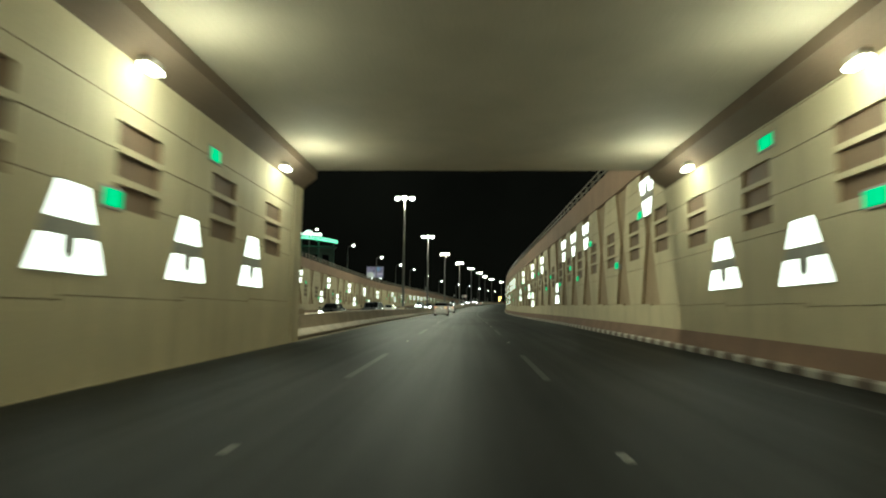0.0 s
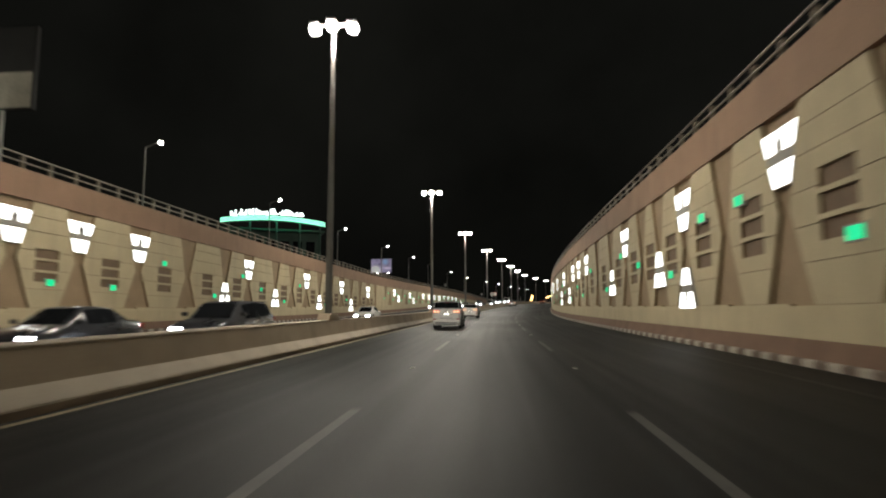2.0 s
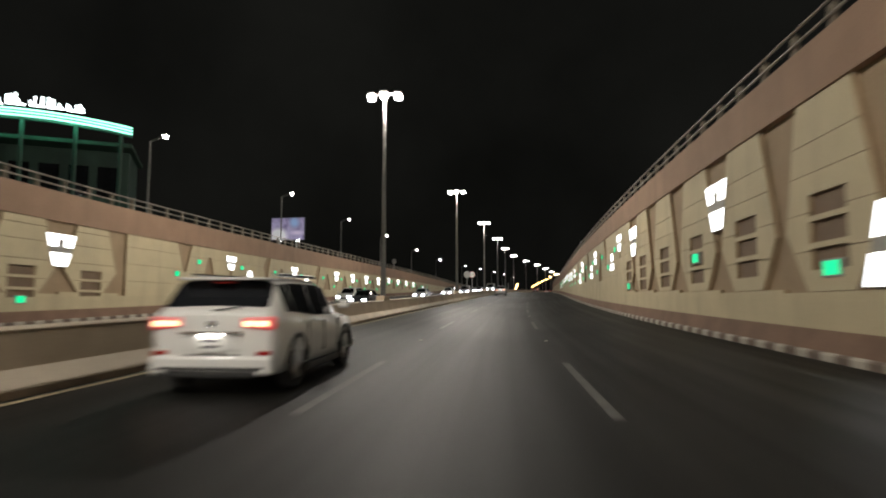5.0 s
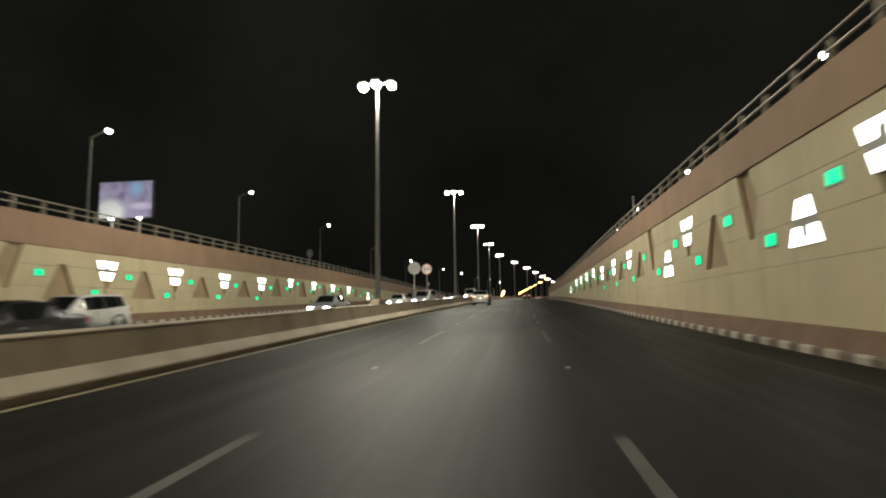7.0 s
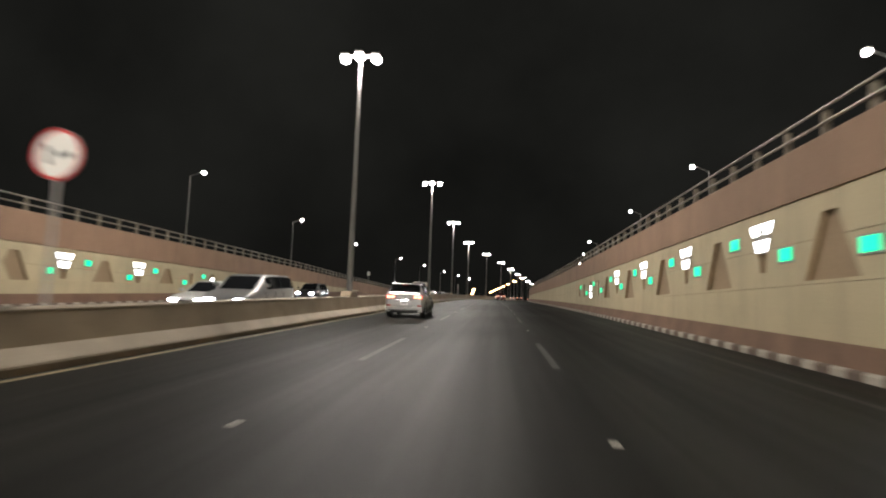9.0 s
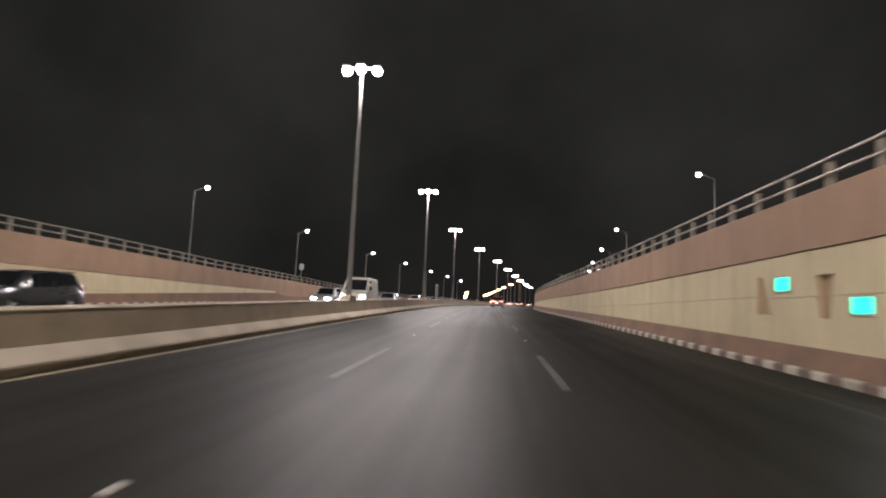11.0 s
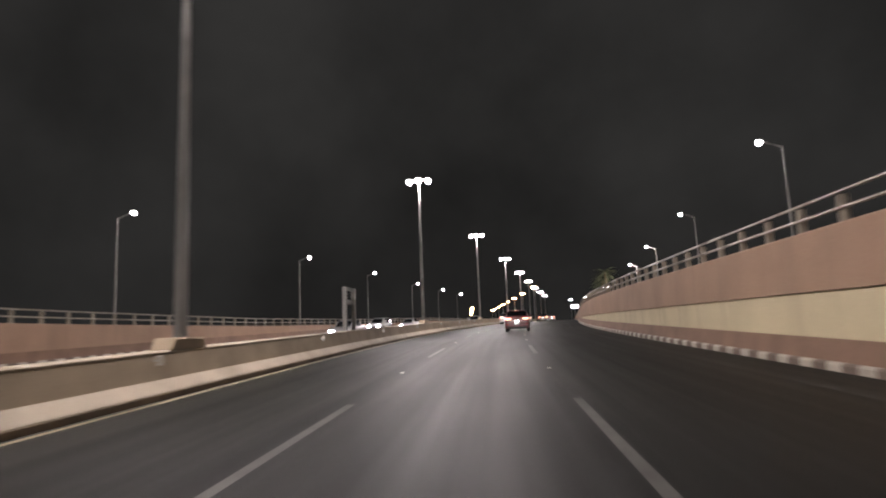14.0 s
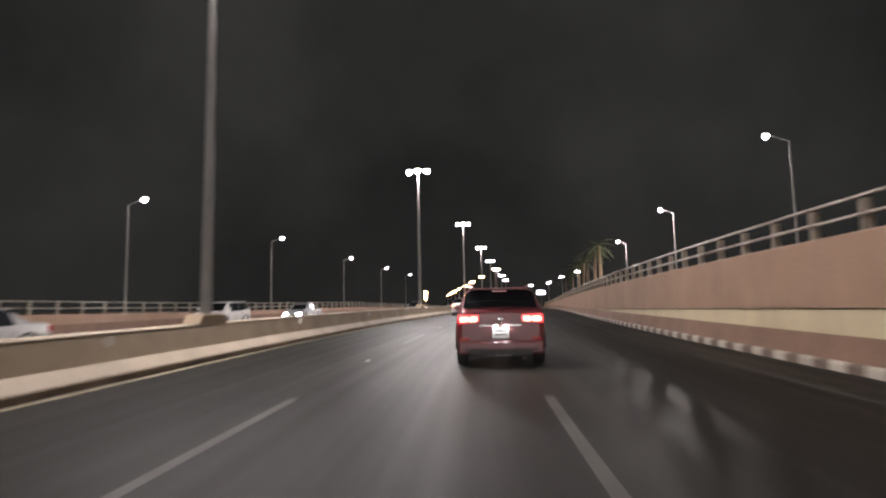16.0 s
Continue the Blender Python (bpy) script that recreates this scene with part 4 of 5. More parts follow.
def car(kind, body, label, lit="tail", rails=False):
    d = SHAPES[kind]
    length, width, height = d["size"]
    root = new("car")
    tagged(root, label, "car")
    rings = shell(kind)
    bm = bmesh.new()
    vs = [[bm.verts.new(p) for p in r] for r in rings]
    k = len(vs[0])
    for a, b in zip(vs, vs[1:]):
        for j in range(k - 1):
            bm.faces.new((a[j], a[j + 1], b[j + 1], b[j]))
        bm.faces.new((a[k - 1], a[0], b[0], b[k - 1]))
    bm.faces.new(vs[0])
    bm.faces.new(vs[-1][::-1])
    part("body", bm, body, root, smooth=False)
    for f in root.children[0].data.polygons:
        f.use_smooth = len(f.vertices) == 4
    r = d["rear"][0]
    part("rear_window", skin(rings, [(r, j) for j in (4, 5, 6, 7, 8, 9)], 0.012, 0.985), GLASS_DARK, root)
    if kind == "van":
        for j in (3, 10):
            part("quarter_window", skin(rings, [(r, j)], 0.012, 0.98), GLASS_DARK, root)
    w = d["wind"][0]
    part("windscreen", skin(rings, [(w, j) for j in (5, 6, 7, 8)], 0.012), GLASS_DARK, root)
    for i, _ in d["side"]:
        for j in (3, 10):
            part("side_window", skin(rings, [(i, j)], 0.01, 0.985 if kind == "van" else 0.96), GLASS_DARK, root)
    for y, sx in ((d["wheels"][0], 1), (d["wheels"][0], -1), (d["wheels"][1], 1), (d["wheels"][1], -1)):
        c = Vector((sx * (width / 2 - 0.12), y * length, d["radius"]))
        bm = bmesh.new()
        R, n = d["radius"], 20
        loops = []
        for x, rr in ((-0.11, R * 0.7), (-0.11, R * 0.95), (-0.08, R), (0.08, R), (0.11, R * 0.95), (0.11, R * 0.7)):
            loops.append([bm.verts.new(c + Vector((sx * x, rr * math.cos(2 * math.pi * t / n), rr * math.sin(2 * math.pi * t / n)))) for t in range(n)])
        for a, b in zip(loops, loops[1:]):
            for t in range(n):
                bm.faces.new((a[t], a[(t + 1) % n], b[(t + 1) % n], b[t]))
        wheel = part("wheel", bm, RUBBER, root)
        bm = bmesh.new()
        tube(bm, c + Vector((sx * 0.02, 0, 0)), c + Vector((sx * 0.06, 0, 0)), R * 0.72, R * 0.7, 16)
        for t in range(5):
            a = 2 * math.pi * t / 5
            tube(bm, c + Vector((sx * 0.085, 0, 0)), c + Vector((sx * 0.085, R * 0.62 * math.cos(a), R * 0.62 * math.sin(a))), 0.045, 0.035, 6)
        part("rim", bm, ALLOY, wheel)
        bm = bmesh.new()
        n = 14
        arc = [[bm.verts.new((sx * (width / 2 + dx), y * length + rr * math.cos(math.pi * t / n), d["radius"] + rr * math.sin(math.pi * t / n))) for t in range(n + 1)] for dx, rr in ((-0.02, R + 0.02), (0.012, R + 0.02), (0.012, R + 0.09), (-0.04, R + 0.09))]
        for a, b in zip(arc, arc[1:]):
            for t in range(n):
                bm.faces.new((a[t], a[t + 1], b[t + 1], b[t]))
        part("wheel_arch", bm, TRIM_BLACK, root)
    # tail
    belt = SHAPES[kind]["st"][1][3] * height
    tw = width / 2
    for sx in (-1, 1):
        bm = bmesh.new()
        a, b = sorted((sx * tw * 0.46, sx * tw * 0.93))
        vs = box(bm, a, b, -0.03, 0.16, belt - 0.2, belt - 0.02, bevel=0.02)
        for v in vs:
            if abs(v.co.x) < tw * 0.6:
                v.co.z = belt - 0.1 + (v.co.z - belt + 0.11) * 0.75
        light = part("tail_light", bm, TAIL_FRAME if lit == "tail" else TAIL_RED, root)
        for x0, x1 in ((0.51, 0.66), (0.7, 0.87)):
            bm = bmesh.new()
            a, b = sorted((sx * tw * x0, sx * tw * x1))
            box(bm, a, b, -0.042, -0.028, belt - 0.15, belt - 0.08, bevel=0.012)
            part("tail_light_bulb", bm, TAIL_ON if lit == "tail" else TAIL_RED, light)
        bm = bmesh.new()
        a, b = sorted((sx * tw * 0.68, sx * tw * 0.9))
        box(bm, a, b, -0.015, 0.03, 0.36 * height - 0.04, 0.36 * height + 0.02, bevel=0.01)
        part("reflector", bm, TAIL_RED, root)
        bm = bmesh.new()
        a, b = sorted((sx * (tw - 0.02), sx * (tw + 0.17)))
        y = (SHAPES[kind]["wind"][0] / 12 + 0.1) * length
        box(bm, a, b, y, y + 0.12, belt + 0.02, belt + 0.16, bevel=0.03)
        part("mirror", bm, body, root)
        # nose
        bm = bmesh.new()
        a, b = sorted((sx * tw * 0.42, sx * tw * 0.82))
        z = SHAPES[kind]["st"][-2][3] * height
        box(bm, a, b, length - 0.3, length + 0.012, z - 0.2, z - 0.04, bevel=0.03)
        part("headlight", bm, HEAD_ON if lit == "head" else GLASS_DARK, root)
        for y in (0.25, 0.62):
            bm = bmesh.new()
            box(bm, *sorted((sx * (tw - 0.005), sx * (tw + 0.02))), length * y + 0.35, length * y + 0.55, belt - 0.13, belt - 0.1, bevel=0.008)
            part("door_handle", bm, body, root)
        if rails:
            bm = bmesh.new()
            tube(bm, (sx * tw * 0.68, length * 0.14, height + 0.03), (sx * tw * 0.68, length * 0.56, height + 0.03), 0.025)
            part("roof_rail", bm, CHROME, root)
    bm = bmesh.new()
    box(bm, -tw * 0.93, tw * 0.93, -0.05, 0.2, 0.17 * height, 0.33 * height, bevel=0.04)
    part("rear_bumper", bm, body, root)
    bm = bmesh.new()
    box(bm, -tw * 0.7, tw * 0.7, -0.065, 0.0, 0.15 * height, 0.215 * height, bevel=0.02)
    part("bumper_skid", bm, ALLOY if kind == "van" else TRIM_BLACK, root)
    bm = bmesh.new()
    box(bm, -tw * 0.93, tw * 0.93, length - 0.2, length + 0.02, 0.17 * height, 0.3 * height, bevel=0.05)
    part("front_bumper", bm, body, root)
    bm = bmesh.new()
    box(bm, -tw * 0.4, tw * 0.4, length - 0.06, length + 0.012, 0.32 * height, 0.4 * height, bevel=0.015)
    part("grille", bm, TRIM_BLACK, root)
    bm = bmesh.new()
    box(bm, -tw * 0.46, tw * 0.46, -0.05, -0.012, belt - 0.26, belt - 0.225, bevel=0.008)
    part("chrome_strip", bm, CHROME, root)
    bm = bmesh.new()
    box(bm, -tw * 0.4, tw * 0.4, -0.016, -0.008, belt - 0.47, belt - 0.26, bevel=0.002)
    part("plate_recess", bm, body, root)
    bm = bmesh.new()
    bmesh.ops.create_uvsphere(bm, u_segments=14, v_segments=6, radius=0.07)
    for v in bm.verts:
        v.co = Vector((v.co.x, v.co.y * 0.2 - 0.015, v.co.z * 0.65 + belt - 0.12))
    part("emblem", bm, CHROME, root, smooth=True)
    bm = bmesh.new()
    tube(bm, (0, 0.04, belt + 0.06), (0.42, 0.1, belt + 0.12), 0.012, 0.008, 6)
    part("wiper", bm, TRIM_BLACK, root)
    bm = bmesh.new()
    wide, tall = (0.17, 0.21) if kind == "suv" else (0.2, 0.15)
    z = belt - 0.29 - tall
    box(bm, -wide, wide, -0.03, -0.018, z, z + tall, bevel=0.004)
    plate = part("number_plate", bm, PLATE, root)
    for k in range(2 if kind == "suv" else 1):
        bm = bmesh.new()
        box(bm, -wide * 0.7, wide * 0.7, -0.0335, -0.031, z + 0.055 + 0.08 * k, z + 0.085 + 0.08 * k)
        part("plate_bar", bm, PLATE_INK, plate)
    for x in (-0.1, 0.1):
        bm = bmesh.new()
        box(bm, x - 0.04, x + 0.04, -0.075, -0.04, z + tall + 0.012, z + tall + 0.027)
        part("plate_lamp", bm, PLATE_GLOW if lit == "tail" else TRIM_BLACK, root)
    bm = bmesh.new()
    box(bm, -tw * 0.8, tw * 0.8, -0.058, 0.0, 0.215 * height, 0.24 * height, bevel=0.006)
    part("bumper_strip", bm, TRIM_BLACK, root)
    bm = bmesh.new()
    if kind == "sedan":
        box(bm, -0.12, 0.12, length * 0.3, length * 0.3 + 0.05, height * 0.94, height * 0.95)
    else:
        box(bm, -0.16, 0.16, length * 0.066, length * 0.1, height * 0.935, height * 0.955, bevel=0.006)
    part("high_brake_light", bm, TAIL_RED, root)
    if kind != "sedan":
        bm = bmesh.new()
        vs = box(bm, -tw * 0.7, tw * 0.7, length * 0.045, length * 0.13, height * 0.965, height * 0.99, bevel=0.012)
        for v in vs:
            if v.co.y < length * 0.08:
                v.co.x *= 0.94
        part("spoiler", bm, body, root)
        bm = bmesh.new()
        box(bm, -tw * 0.42, tw * 0.42, -0.022, -0.01, belt - 0.55, belt - 0.535)
        part("tailgate_seam", bm, TRIM_BLACK, root)
    for sx in (-1, 1):
        for y in (0.3, 0.48, 0.67):
            bm = bmesh.new()
            box(bm, *sorted((sx * tw * 0.97, sx * (tw + 0.003))), length * y, length * y + 0.012, 0.27 * height, belt * 0.86)
            part("door_seam", bm, TRIM_BLACK, root)
        bm = bmesh.new()
        box(bm, *sorted((sx * tw * 0.9, sx * (tw + 0.004))), length * (d["wheels"][0] + 0.1), length * (d["wheels"][1] - 0.1), 0.12 * height, 0.19 * height, bevel=0.015)
        part("sill_trim", bm, TRIM_BLACK, root)
    return root


def park(ob, s, u, turn=0):
    ob.matrix_world = stand(s, u, road_z(s), turn) @ Matrix.Rotation(math.atan(float(np.interp(s, KNOTS, GRADE)) / 100) * (1 if turn == 0 else -1), 4, "X")


park(car("van", WHITE_PAINT, "white minivan with lit red tail lights in the fast lane"), 78.3, -3.47)
park(car("suv", WHITE_PAINT, "white off-road car with lit tail lights in the fast lane", rails=True), 109.0, -3.8)
park(car("suv", RED_PAINT, "dark red sport utility car with lit tail lights and roof rails", rails=True), 308.0, 0.84)
park(car("suv", SILVER_PAINT, "silver car with lit tail lights far ahead"), 352.0, -3.9)
park(car("suv", SILVER_PAINT, "silver sport utility car with lit tail lights in the fast lane", rails=True), 205.0, -4.05)
park(car("sedan", DARK_PAINT, "dark saloon car with lit tail lights far ahead"), 371.0, 0.6)
park(car("sedan", WHITE_PAINT, "white saloon car with lit tail lights far ahead"), 396.0, -4.1)
park(car("suv", DARK_PAINT, "dark car with lit tail lights in the far queue"), 425.0, 0.4)

ONCOMING = [(53.3, -16.6, "sedan", WHITE_PAINT, "white saloon"), (59.5, -13.0, "sedan", DARK_PAINT, "dark saloon"), (62.5, -9.6, "suv", DARK_PAINT, "dark sport utility car"), (100, -13.0, "sedan", WHITE_PAINT, "white saloon"),
            (156, -13.1, "sedan", DARK_PAINT, "dark saloon"), (163, -16.7, "suv", WHITE_PAINT, "white sport utility car"), (183, -13.0, "sedan", SILVER_PAINT, "silver saloon"),
            (206.5, -13.0, "sedan", WHITE_PAINT, "white saloon"), (203, -9.5, "van", SILVER_PAINT, "silver minivan"), (233, -16.5, "suv", DARK_PAINT, "dark sport utility car"),
            (261.5, -13.0, "suv", SILVER_PAINT, "silver sport utility car"), (271.5, -9.6, "sedan", SILVER_PAINT, "silver saloon"), (278.3, -16.5, "sedan", WHITE_PAINT, "white saloon"), (312.3, -13.0, "sedan", SILVER_PAINT, "silver saloon"),
            (333.3, -16.6, "suv", WHITE_PAINT, "white sport utility car"), (347, -16.6, "sedan", SILVER_PAINT, "silver saloon"), (362, -9.7, "sedan", DARK_PAINT, "dark saloon"), (380, -13, "suv", WHITE_PAINT, "white sport utility car")]
for s, u, kind, body, text in ONCOMING:
    park(car(kind, body, f"oncoming {text} with lit headlights beyond the barrier", "head"), s, u, 180)


VAN_WHITE = material("dusty_white_van_paint", (0.5, 0.48, 0.42), 0.45, spread=0.1, scale=1.0, stain=0.25)


def panel_van(s, u):
    """A tall van with a short sloping nose; s is at its tail."""
    root = new("panel_van")
    root.matrix_world = stand(s, u, road_z(s), 180)
    tagged(root, "oncoming dusty white panel van with lit headlights beyond the barrier", "van")
    side = [(0.0, 0.45), (0.0, 2.05), (0.12, 2.3), (0.4, 2.36), (3.1, 2.36), (3.5, 2.28), (4.25, 1.35), (4.75, 1.16), (4.9, 0.95), (4.92, 0.45)]
    bm = bmesh.new()
    rings = []
    for x, lean in ((-0.97, 0.12), (-0.9, 0.0), (0.9, 0.0), (0.97, 0.12)):
        rings.append([bm.verts.new((x * (0.9 if z > 1.4 else 1.0), min(max(y, lean), 4.92 - lean), z - (lean * 0.5 if z > 1.5 else 0))) for y, z in side])
    for p, q in zip(rings, rings[1:]):
        for i in range(len(side)):
            j = (i + 1) % len(side)
            bm.faces.new((p[i], p[j], q[j], q[i]))
    bm.faces.new(rings[0])
    bm.faces.new(rings[-1][::-1])
    part("body", bm, VAN_WHITE, root)
    bm = bmesh.new()
    bm.faces.new([bm.verts.new(p) for p in ((-0.78, 4.24, 1.385), (0.78, 4.24, 1.385), (0.74, 3.6, 2.18), (-0.74, 3.6, 2.18))])
    part("windscreen", bm, GLASS_DARK, root)
    for sx in (-1, 1):
        bm = bmesh.new()
        x = sorted((sx * 0.865, sx * 0.905))
        box(bm, *x, 2.75, 3.62, 1.48, 2.08, bevel=0.015)
        part("side_window", bm, GLASS_DARK, root)
        bm = bmesh.new()
        box(bm, *sorted((sx * 0.55, sx * 0.88)), 4.8, 4.94, 0.78, 0.98, bevel=0.02)
        part("headlight", bm, HEAD_ON, root)
        bm = bmesh.new()
        box(bm, *sorted((sx * 0.92, sx * 1.12)), 3.62, 3.74, 1.4, 1.68, bevel=0.03)
        part("mirror", bm, TRIM_BLACK, root)
        for y in (0.95, 4.05):
            bm = bmesh.new()
            tube(bm, (sx * 0.76, y, 0.35), (sx * 0.985, y, 0.35), 0.35, 0.35, 18)
            wheel = part("wheel", bm, RUBBER, root)
            bm = bmesh.new()
            tube(bm, (sx * 0.96, y, 0.35), (sx * 0.99, y, 0.35), 0.21, 0.19, 14)
            part("rim", bm, STEEL, wheel)
    bm = bmesh.new()
    box(bm, -0.95, 0.95, 4.8, 5.0, 0.35, 0.66, bevel=0.04)
    part("bumper", bm, TRIM_BLACK, root)


panel_van(258.2, -9.6)


# ---- signs on the central barrier ----
SIGN_RED = material("sign_red", (0.5, 0.03, 0.03), 0.4, spread=0.05)
SIGN_WHITE = material("sign_white", (0.75, 0.74, 0.7), 0.4, spread=0.05)
SIGN_BACK = material("sign_back_aluminium", (0.27, 0.265, 0.25), 0.5, 0.4, spread=0.1, scale=3)


def disc(bm, r, y, n=32, hole=0.0, thick=0.012):
    outer = [[bm.verts.new((r * math.cos(2 * math.pi * i / n), yy, r * math.sin(2 * math.pi * i / n))) for i in range(n)] for yy in (y, y + thick)]
    if hole:
        inner = [[bm.verts.new((hole * math.cos(2 * math.pi * i / n), yy, hole * math.sin(2 * math.pi * i / n))) for i in range(n)] for yy in (y, y + thick)]
        for i in range(n):
            j = (i + 1) % n
            bm.faces.new((outer[0][i], outer[0][j], inner[0][j], inner[0][i]))
            bm.faces.new((outer[1][i], outer[1][j], inner[1][j], inner[1][i]))
            bm.faces.new((outer[0][i], outer[0][j], outer[1][j], outer[1][i]))
            bm.faces.new((inner[0][i], inner[0][j], inner[1][j], inner[1][i]))
        return
    for i in range(n):
        j = (i + 1) % n
        bm.faces.new((outer[0][i], outer[0][j], outer[1][j], outer[1][i]))
    bm.faces.new(outer[0])
    bm.faces.new(outer[1][::-1])


def round_sign(s, u, z, turn, label, r=0.43, base=None):
    """A round speed sign on a post; it shows one hundred in eastern figures: a stroke and two dots."""
    root = new("road_sign")
    base = road_z(s) + 0.93 if base is None else base
    root.matrix_world = stand(s, u, z, turn)
    tagged(root, label, "road sign")
    bm = bmesh.new()
    tube(bm, (0, 0.05, base - z), (0, 0.05, -r * 0.85 if turn == 180 else r * 0.6), 0.035, 0.035, 10)
    part("post", bm, STEEL, root)
    bm = bmesh.new()
    disc(bm, r, 0.0)
    plate = part("plate", bm, SIGN_BACK, root)
    bm = bmesh.new()
    disc(bm, r * 0.985, -0.006, hole=0.0, thick=0.004)
    part("face", bm, SIGN_WHITE, plate)
    bm = bmesh.new()
    disc(bm, r * 0.98, -0.011, hole=r * 0.87, thick=0.004)
    part("border", bm, SIGN_RED, plate)
    bm = bmesh.new()
    v = [bm.verts.new((x * r, -0.011, zz * r)) for x, zz in ((-0.6, 0.34), (-0.4, 0.42), (-0.22, -0.36), (-0.4, -0.38), (-0.44, 0.06))]
    bm.faces.new(v)
    part("figure_one", bm, PLATE_INK, plate)
    for x in (0.08, 0.48):
        bm = bmesh.new()
        v = [bm.verts.new((x * r + a * r, -0.011, b * r)) for a, b in ((-0.16, 0), (0, 0.17), (0.16, 0), (0, -0.17))]
        bm.faces.new(v)
        part("figure_dot", bm, PLATE_INK, plate)
    return root


round_sign(186.0, MIDDLE + 0.05, road_z(186) + 3.34, 0, "round white speed sign with red border on the barrier")
round_sign(182.0, MIDDLE - 0.2, road_z(182) + 3.27, 180, "round sign seen from its grey back on the barrier", 0.46)
round_sign(200.0, -21.75, road_z(200) + 5.95, 165, "small round sign turned away on a post above the wall", 0.42, street(200))


def plate_sign(s, u, z, label):
    """A pale upright plate with rounded corners on a slim post."""
    root = new("road_sign")
    root.matrix_world = stand(s, u, z)
    tagged(root, label, "road sign")
    bm = bmesh.new()
    tube(bm, (0, 0.05, street(s) - z), (0, 0.05, 0.3), 0.035, 0.035, 10)
    part("post", bm, STEEL, root)
    bm = bmesh.new()
    box(bm, -0.26, 0.26, -0.012, 0.012, -0.36, 0.36)
    bmesh.ops.bevel(bm, geom=[e for e in bm.edges if abs(e.verts[0].co.y - e.verts[1].co.y) > 0.01], offset=0.1, segments=4, affect="EDGES")
    part("plate", bm, SIGN_WHITE, root)


plate_sign(277.4, -21.3, 10.5, "small pale upright sign plate on a post above the wall")


def barrier_reflector():
    """A white reflector on a small bracket on the barrier's face."""
    root = new("reflector")
    tagged(root, "small white reflector plate on a bracket on the barrier", "reflector", "reflectors along the barrier")
    bm = bmesh.new()
    box(bm, -0.02, 0.1, -0.012, 0.012, -0.02, 0.02, bevel=0.004)
    part("bracket", bm, STEEL, root)
    bm = bmesh.new()
    box(bm, 0.06, 0.17, -0.03, -0.014, -0.1, 0.1, bevel=0.008)
    part("plate", bm, STUD, root)
    return root


first_reflector = barrier_reflector()
for k in range(7):
    at = 274 + 10.85 * k
    m = stand(at, MIDDLE + 0.268, road_z(at) + 0.74)
    if k:
        copy_thing(first_reflector, m)
    else:
        first_reflector.matrix_world = m


def slim_post(s, u, up):
    root = new("marker_post")
    root.matrix_world = stand(s, u, street(s))
    tagged(root, "slim grey post standing above the parapet", "post")
    bm = bmesh.new()
    tube(bm, (0, 0, 0), (0, 0, up - street(s)), 0.07, 0.06, 10)
    part("shaft", bm, POLE, root)
    bm = bmesh.new()
    tube(bm, (0, 0, up - street(s)), (0, 0, up - street(s) + 0.04), 0.085, 0.05, 10)
    part("cap", bm, STEEL, root)


slim_post(178.0, 7.9, road_z(178) + 7.3)


